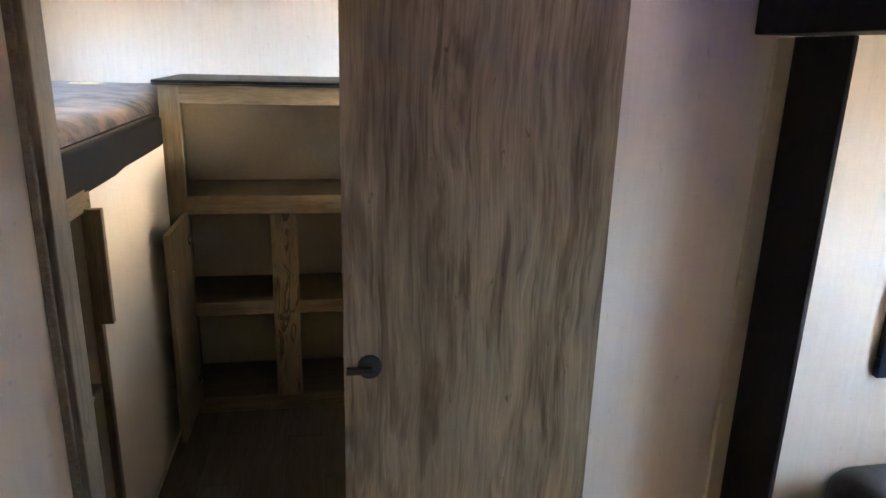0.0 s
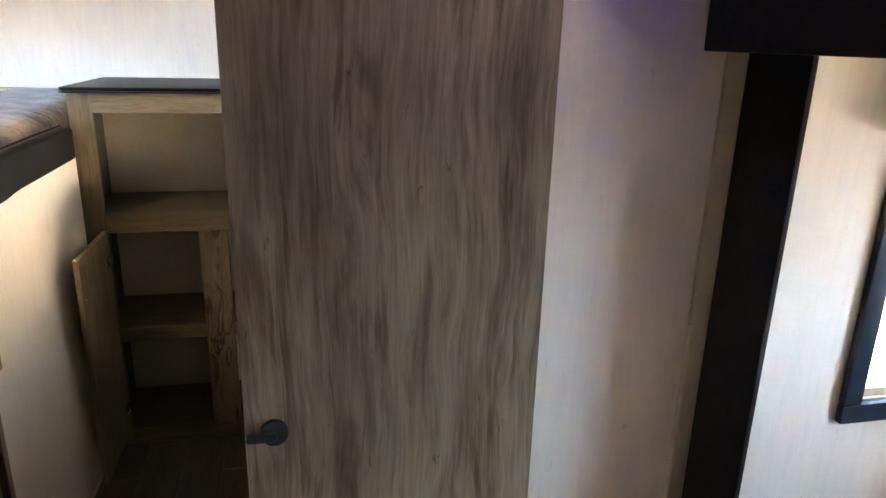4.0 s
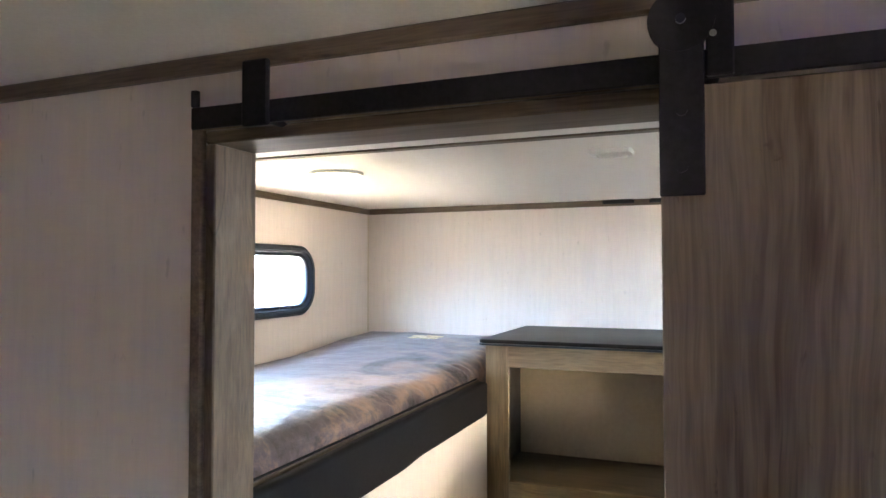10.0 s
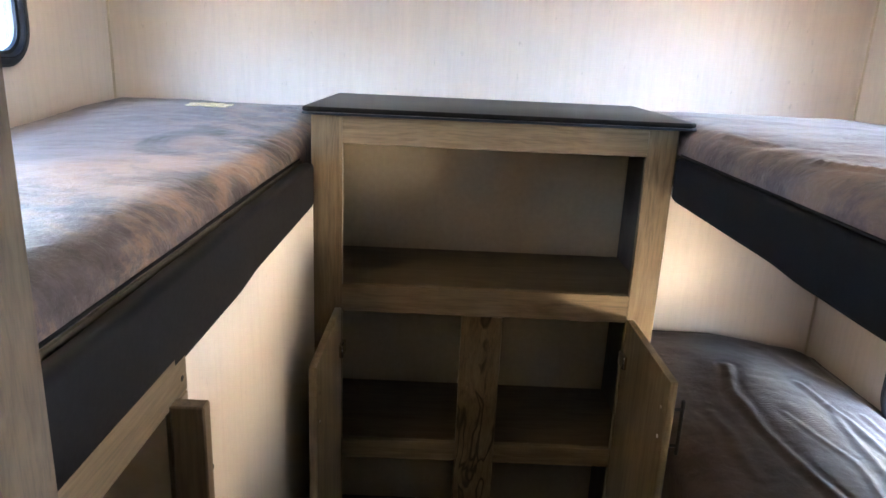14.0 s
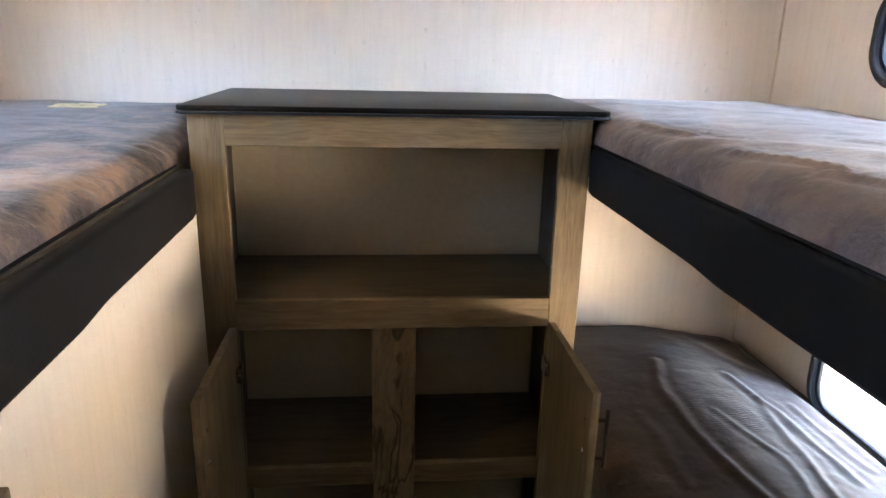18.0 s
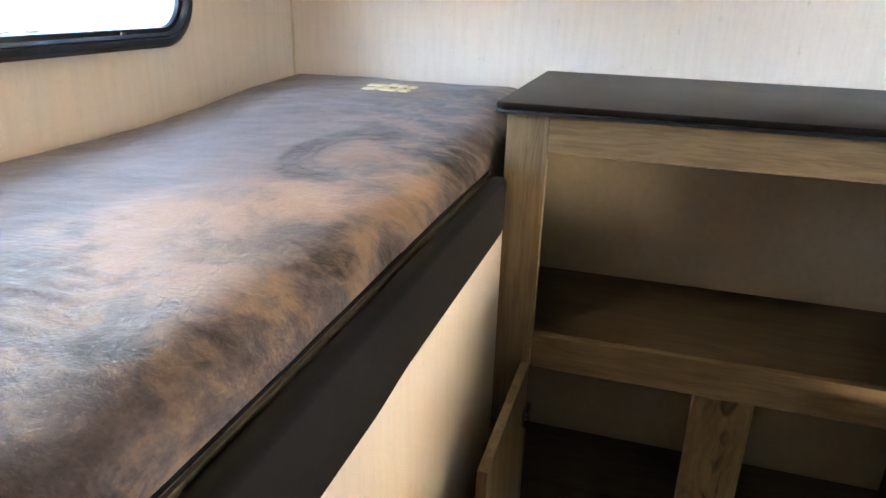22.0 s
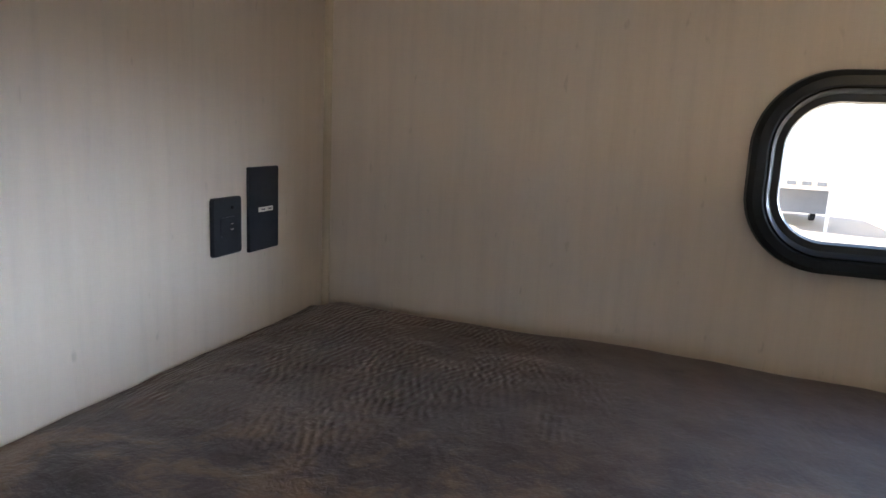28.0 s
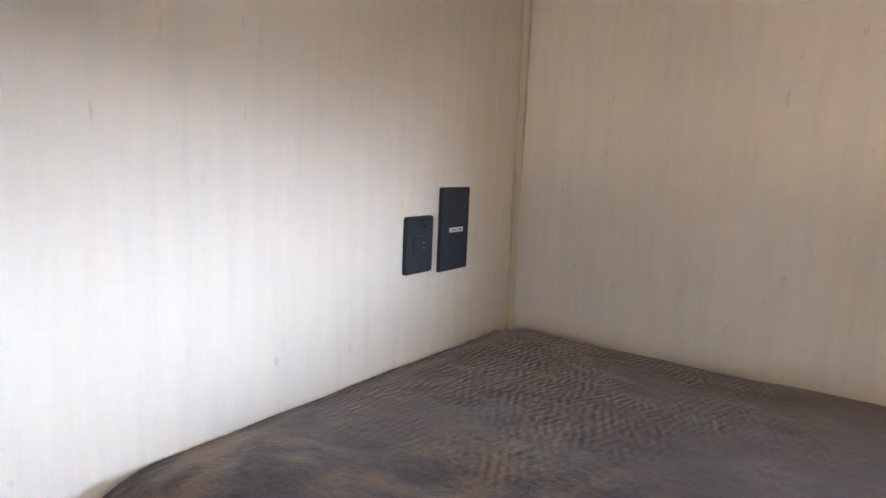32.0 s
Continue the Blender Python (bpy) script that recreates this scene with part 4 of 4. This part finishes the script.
OUT = (-1.232, -1.173, 1.468, 1.543)
SW = (-1.321, -1.250, 1.463, 1.579)
ou = thing("power_outlet", (-1.218, YI, 1.505), "black plastic wall socket plate", "wall socket")
cx, cz = (OUT[0] + OUT[1]) / 2, (OUT[2] + OUT[3]) / 2
part("plate", plate((OUT[1] - OUT[0]) / 2, (OUT[3] - OUT[2]) / 2, 0.004, lambda u, v, h: (cx + u, YI + h, cz + v), 0.0005, 0.006, 5, 0.0015), M_PLASTIC, ou)
part("socket_face", plate(0.016, 0.012, 0.004, lambda u, v, h: (cx + u, YI + h, cz + v), 0.0062, 0.0072, 5), M_PLASTIC, ou)
for dx, dz, w, h in ((-0.006, 0.003, 0.003, 0.0006), (-0.006, -0.004, 0.003, 0.0006)):
    part("slot", box(cx + dx - w, cx + dx + w, YI + 0.0073, YI + 0.0077, cz + dz - h, cz + dz + h), M_CHROME, ou)
part("screw", add_cyl(bmesh.new(), (cx - 0.008, YI + 0.006, cz + 0.024), (cx - 0.008, YI + 0.0072, cz + 0.024), 0.0022, 12), M_BLACK, ou)
sw = thing("usb_panel", (-1.298, YI, 1.52), "tall black panel with a small white port strip", "wall socket")
cx, cz = (SW[0] + SW[1]) / 2, (SW[2] + SW[3]) / 2
part("plate", plate((SW[1] - SW[0]) / 2, (SW[3] - SW[2]) / 2, 0.0015, lambda u, v, h: (cx + u, YI + h, cz + v), 0.0005, 0.005, 3, 0.001), M_PLASTIC, sw)
part("port_strip", plate(0.017, 0.0032, 0.001, lambda u, v, h: (cx - 0.002 + u, YI + h, cz - 0.001 + v), 0.0052, 0.0062, 4), M_WHITE, sw)
for k in (-0.009, 0.007):
    part("port", box(cx - 0.002 + k - 0.004, cx - 0.002 + k + 0.004, YI + 0.0063, YI + 0.0066, cz - 0.002, cz + 0.0), M_STRIPE, sw)

# ---- slide-out and cabin side ----
PX = 0.880
YE = 1.10                       # inner face of the slide-out's end wall
solid("trim_post_strip", box(0.838, PX, YO - 0.014, YO - 0.0005, 0, 1.600, 0.003, 1), M_BEAD, kind="structure")
post = thing("slide_out_trim", (PX, 1.1, 0), "black fascia round the slide-out opening", "trim", kind="structure")
part("post", box(PX, PX + 0.012, 1.030, YO - 0.001, 0, 1.600, 0.003, 2), M_BLACK, post)
part("header", box(0.782, 0.900, -1.6, YO - 0.013, 1.6005, 1.885, 0.004, 2), M_BLACK, post)
part("post", box(PX, PX + 0.012, -1.72, -1.60, 0, 1.600, 0.003, 2), M_BLACK, post)
solid("led_strip", box(0.788, 0.800, -0.2, 1.0, 1.8855, 1.895), M_LED, "glowing blue led strip along the top of the slide-out header", "led strip")
solid("wall_cabin_right", box(XR, XR + T, YM, -1.60, 0, ZC), M_WALL, kind="structure")
solid("wall_over_slide", box(0.902, XR + T, -1.60, YO, 1.70, ZC), M_WALL, kind="structure")
SWN = (1.190, 1.62, 0.900, 1.60)  # window of the end wall: x0, x1, z0, z1
bm = bmesh.new()
add_box(bm, 0.882, SWN[0], YE, YE + 0.04, 0, 1.80)
add_box(bm, SWN[1], XS, YE, YE + 0.04, 0, 1.80)
add_box(bm, SWN[0], SWN[1], YE, YE + 0.04, 0, SWN[2])
add_box(bm, SWN[0], SWN[1], YE, YE + 0.04, SWN[3], 1.80)
solid("wall_slide_end", bm, M_WALL, kind="structure")
wall_with_holes("wall_slide_side", XS, XS + T, -1.7, YE + 0.04, 0, 1.80, [hole(WIN_CAB)])
solid("wall_slide_front", box(XR + T, XS, -1.74, -1.70, 0, 1.80), M_WALL, kind="structure")
solid("ceiling_slide", box(XR + T, XS + T, -1.74, YE + 0.04, 1.80, 1.84), M_CEIL, kind="structure")
sw4 = thing("window_5", (1.2, YE, SWN[2]), "tall black-framed window in the slide-out end wall", "window", kind="structure")
for x0, x1, z0, z1 in ((SWN[0] - 0.045, SWN[1] + 0.045, SWN[2] - 0.045, SWN[2]), (SWN[0] - 0.045, SWN[1] + 0.045, SWN[3], SWN[3] + 0.045),
                       (SWN[0] - 0.045, SWN[0], SWN[2], SWN[3]), (SWN[1], SWN[1] + 0.045, SWN[2], SWN[3])):
    part("window_frame", box(x0, x1, YE - 0.020, YE - 0.0005, z0, z1, 0.005, 2), M_PLASTIC, sw4)
for x0, x1, z0, z1 in ((SWN[0], SWN[1], SWN[2], SWN[2] + 0.022), (SWN[0], SWN[0] + 0.022, SWN[2] + 0.022, SWN[3])):
    part("sash", box(x0, x1, YE + 0.006, YE + 0.022, z0, z1, 0.004, 2), M_BLIND, sw4, "pale sash edge")
part("blind_rail", box(SWN[0] + 0.01, SWN[1] - 0.01, YE + 0.006, YE + 0.020, 1.220, 1.245, 0.002, 1), M_BLIND, sw4, "cream blind bottom rail")
part("blind", box(SWN[0] + 0.01, SWN[1] - 0.01, YE + 0.008, YE + 0.014, 1.285, 1.36, 0.001, 1), M_BLIND, sw4, "gathered cream blind")
p_ = part("pane", box(SWN[0], SWN[1], YE + 0.024, YE + 0.028, SWN[2], SWN[3]), M_GLASS, sw4, "clear glass")
p_.visible_shadow = False
val = thing("window_valance", (1.4, YE, 1.46), "black padded box valance over the window", "valance")
part("fascia", box(1.130, 1.70, YE - 0.115, YE - 0.095, 1.465, 1.66, 0.006, 2), M_LEATHER, val)
part("return", box(1.130, 1.150, YE - 0.0945, YE - 0.001, 1.465, 1.66, 0.004, 2), M_LEATHER, val)
sofa = thing("sofa", (1.4, 0.5, 0), "black leather sofa with rounded arm in the slide-out", "sofa")
part("arm", box(0.985, 1.70, 0.80, 1.03, 0.06, 0.700, 0.07, 6), M_LEATHER, sofa)
part("seat", box(0.96, 1.70, -0.9, 0.798, 0.06, 0.46, 0.05, 4), M_LEATHER, sofa)
part("backrest", box(1.50, 1.72, -0.9, 0.798, 0.462, 0.92, 0.05, 4), M_LEATHER, sofa)
solid("floor_slide", box(XR, XS, -1.7, YE, -0.003, 0.06), paint("slide_floor", (0.07, 0.055, 0.045), 0.6), kind="structure")

# ---- outside ----
GZ, FX, FAR_Z = -0.75, -36.0, -2.9     # ground by the trailer, and the lower lot beyond
FALL = 0.027                            # the lot falls away along y


def lot(y):
    return FAR_Z - FALL * (max(-20.0, min(70.0, y)) - 24.0)


bm = bmesh.new()
cols = []
for x, k in ((400, 0.0), (-4, 0.0), (-14, 0.45), (-26, 0.97), (-60, 1.0), (-400, 1.0)):
    cols.append([bm.verts.new((x, y, GZ + (lot(y) - GZ) * k)) for y in (-400, -20, 0, 25, 50, 70, 400)])
for a, c in zip(cols, cols[1:]):
    for k in range(6):
        bm.faces.new((a[k], a[k + 1], c[k + 1], c[k]))
solid("ground", bm, M_GROUND, kind="structure")


def trailer(x, y, length, height, label):
    """A raised front box over a dark hitch recess, with the body and its wheels behind."""
    zf = lot(y + length / 2)
    t_ = thing("travel_trailer", (x, y, zf), label, "trailer", group="parked trailers")
    z0, z1 = zf + 2.0, zf + height
    part("front_box", box(x - 2.4, x, y, y + length, z0, z1, 0.16, 3), M_SHEET, t_)
    part("body", box(x - 9.0, x - 2.41, y, y + length, zf + 0.7, z1 + 0.05, 0.08, 2), M_SHEET, t_)
    part("roof_edge", box(x + 0.001, x + 0.03, y + 0.12, y + length - 0.12, z1 - 0.10, z1 - 0.03), M_STRIPE, t_)
    band = part("window_band", box(x + 0.001, x + 0.03, y + length * 0.18, y + length * 0.82, z0 + 0.18, z0 + 0.42, 0.01, 1), M_BLIND, t_)
    for k in range(3):
        a = y + length * (0.22 + 0.2 * k)
        part("window", box(x + 0.031, x + 0.045, a, a + length * 0.13, z0 + 0.20, z0 + 0.40, 0.005, 1), M_DARKGLASS, band)
    # dark grey sheet across the recess: shade under the overhang given as colour
    part("recess_wall", box(x - 2.40, x - 2.30, y + 0.1, y + length - 0.1, zf + 0.7, z0 - 0.01), M_STRIPE, t_)
    for c in (y + 0.35, y + length - 0.5):
        part("landing_leg", box(x - 1.0, x - 0.86, c, c + 0.14, zf, z0 - 0.01, 0.01, 1), M_SHEET, t_)
    for c in (y + 0.1, y + length - 0.35):
        w_ = part("wheel", add_cyl(bmesh.new(), (x - 6.0, c, zf + 0.36), (x - 6.0, c + 0.25, zf + 0.36), 0.36, 20), M_TYRE, t_)
        part("rim", add_cyl(bmesh.new(), (x - 6.0, c - 0.01, zf + 0.36), (x - 6.0, c - 0.001, zf + 0.36), 0.18, 16), M_CHROME, w_)
    return t_


for y, ln, h in ((6.0, 3.2, 3.9), (12.6, 3.3, 3.9), (17.6, 3.4, 3.95), (22.2, 3.4, 3.85), (30.6, 4.4, 3.95), (35.8, 4.6, 3.95), (43.9, 5.2, 3.8), (51.0, 5.0, 3.8)):
    trailer(FX, y, ln, h, "white parked trailer with a raised front and a dark roof edge")
zf = lot(28.5)
dark = thing("cargo_trailer", (FX, 28.5, zf), "dark grey topped cargo trailer parked among the white trailers", "trailer")
part("body", box(FX - 6, FX, 26.6, 29.3, zf + 0.4, zf + 2.15, 0.1, 2), M_SHEET, dark)
part("upper_body", box(FX - 6, FX - 0.02, 26.6, 29.3, zf + 2.16, zf + 3.95, 0.06, 2), M_STRIPE, dark)
part("rack_bar", box(FX - 0.01, FX + 0.05, 26.7, 29.2, zf + 3.40, zf + 3.50), M_SHEET, dark)
for c in (26.9, 28.9):
    part("wheel", add_cyl(bmesh.new(), (FX - 2.0, c, zf + 0.36), (FX - 1.75, c, zf + 0.36), 0.36, 16), M_TYRE, dark)


def car(x, y, material, label):
    zf = lot(y + 2.0)
    c_ = thing("car", (x, y, zf), label, "car", group="parked cars")
    part("body", box(x - 1.8, x, y, y + 4.2, zf + 0.35, zf + 0.95, 0.15, 3), material, c_)
    part("cabin", box(x - 1.65, x - 0.15, y + 0.9, y + 3.3, zf + 0.951, zf + 1.5, 0.2, 3), M_DARKGLASS, c_)
    for yy in (y + 0.8, y + 3.4):
        w_ = part("wheel", add_cyl(bmesh.new(), (x - 0.22, yy, zf + 0.33), (x + 0.02, yy, zf + 0.33), 0.33, 18), M_TYRE, c_)
        part("rim", add_cyl(bmesh.new(), (x + 0.021, yy, zf + 0.33), (x + 0.03, yy, zf + 0.33), 0.2, 14), M_CHROME, w_)
    return c_


for y, m, lb in ((16.4, M_STRIPE, "grey car parked before the trailers"), (21.8, M_STRIPE, "grey car parked before the trailers"), (31.2, M_TYRE, "dark car parked before the trailers"), (39.2, M_RED, "red car parked between the trailers"), (45.5, M_STRIPE, "grey car parked before the trailers")):
    car(FX + 3.0, y, m, lb)
van = thing("van", (FX - 1, 44.0, lot(44)), "tall blue grey van parked behind the red car", "van")
part("body", box(FX - 5, FX - 1, 42.0, 43.4, lot(44) + 0.4, lot(44) + 3.7, 0.2, 3), M_STRIPE, van)
for c in (42.3, 43.1):
    part("wheel", add_cyl(bmesh.new(), (FX - 2.0, c, lot(44) + 0.35), (FX - 1.8, c, lot(44) + 0.35), 0.35, 16), M_TYRE, van)

# ---- floor planks ----
M_PLANK = wood("floor_plank", (0.030, 0.023, 0.018), (0.062, 0.048, 0.038), (0.105, 0.083, 0.066), 1, 9, 0.06, 0.45)
floor_ob = bpy.data.objects["floor"]
pm = mesh_of("plank", box(-0.0745, 0.0745, -0.4475, 0.4475, -0.004, 0.0, 0.0012, 1), M_PLANK)
for i in range(11):
    for j in range(-2, 4):
        ob = new("plank", pm)
        ob.parent = floor_ob
        ob.location = (-0.80 + i * 0.15, 0.45 + j * 0.90 - (i % 3) * 0.3, 0.0)
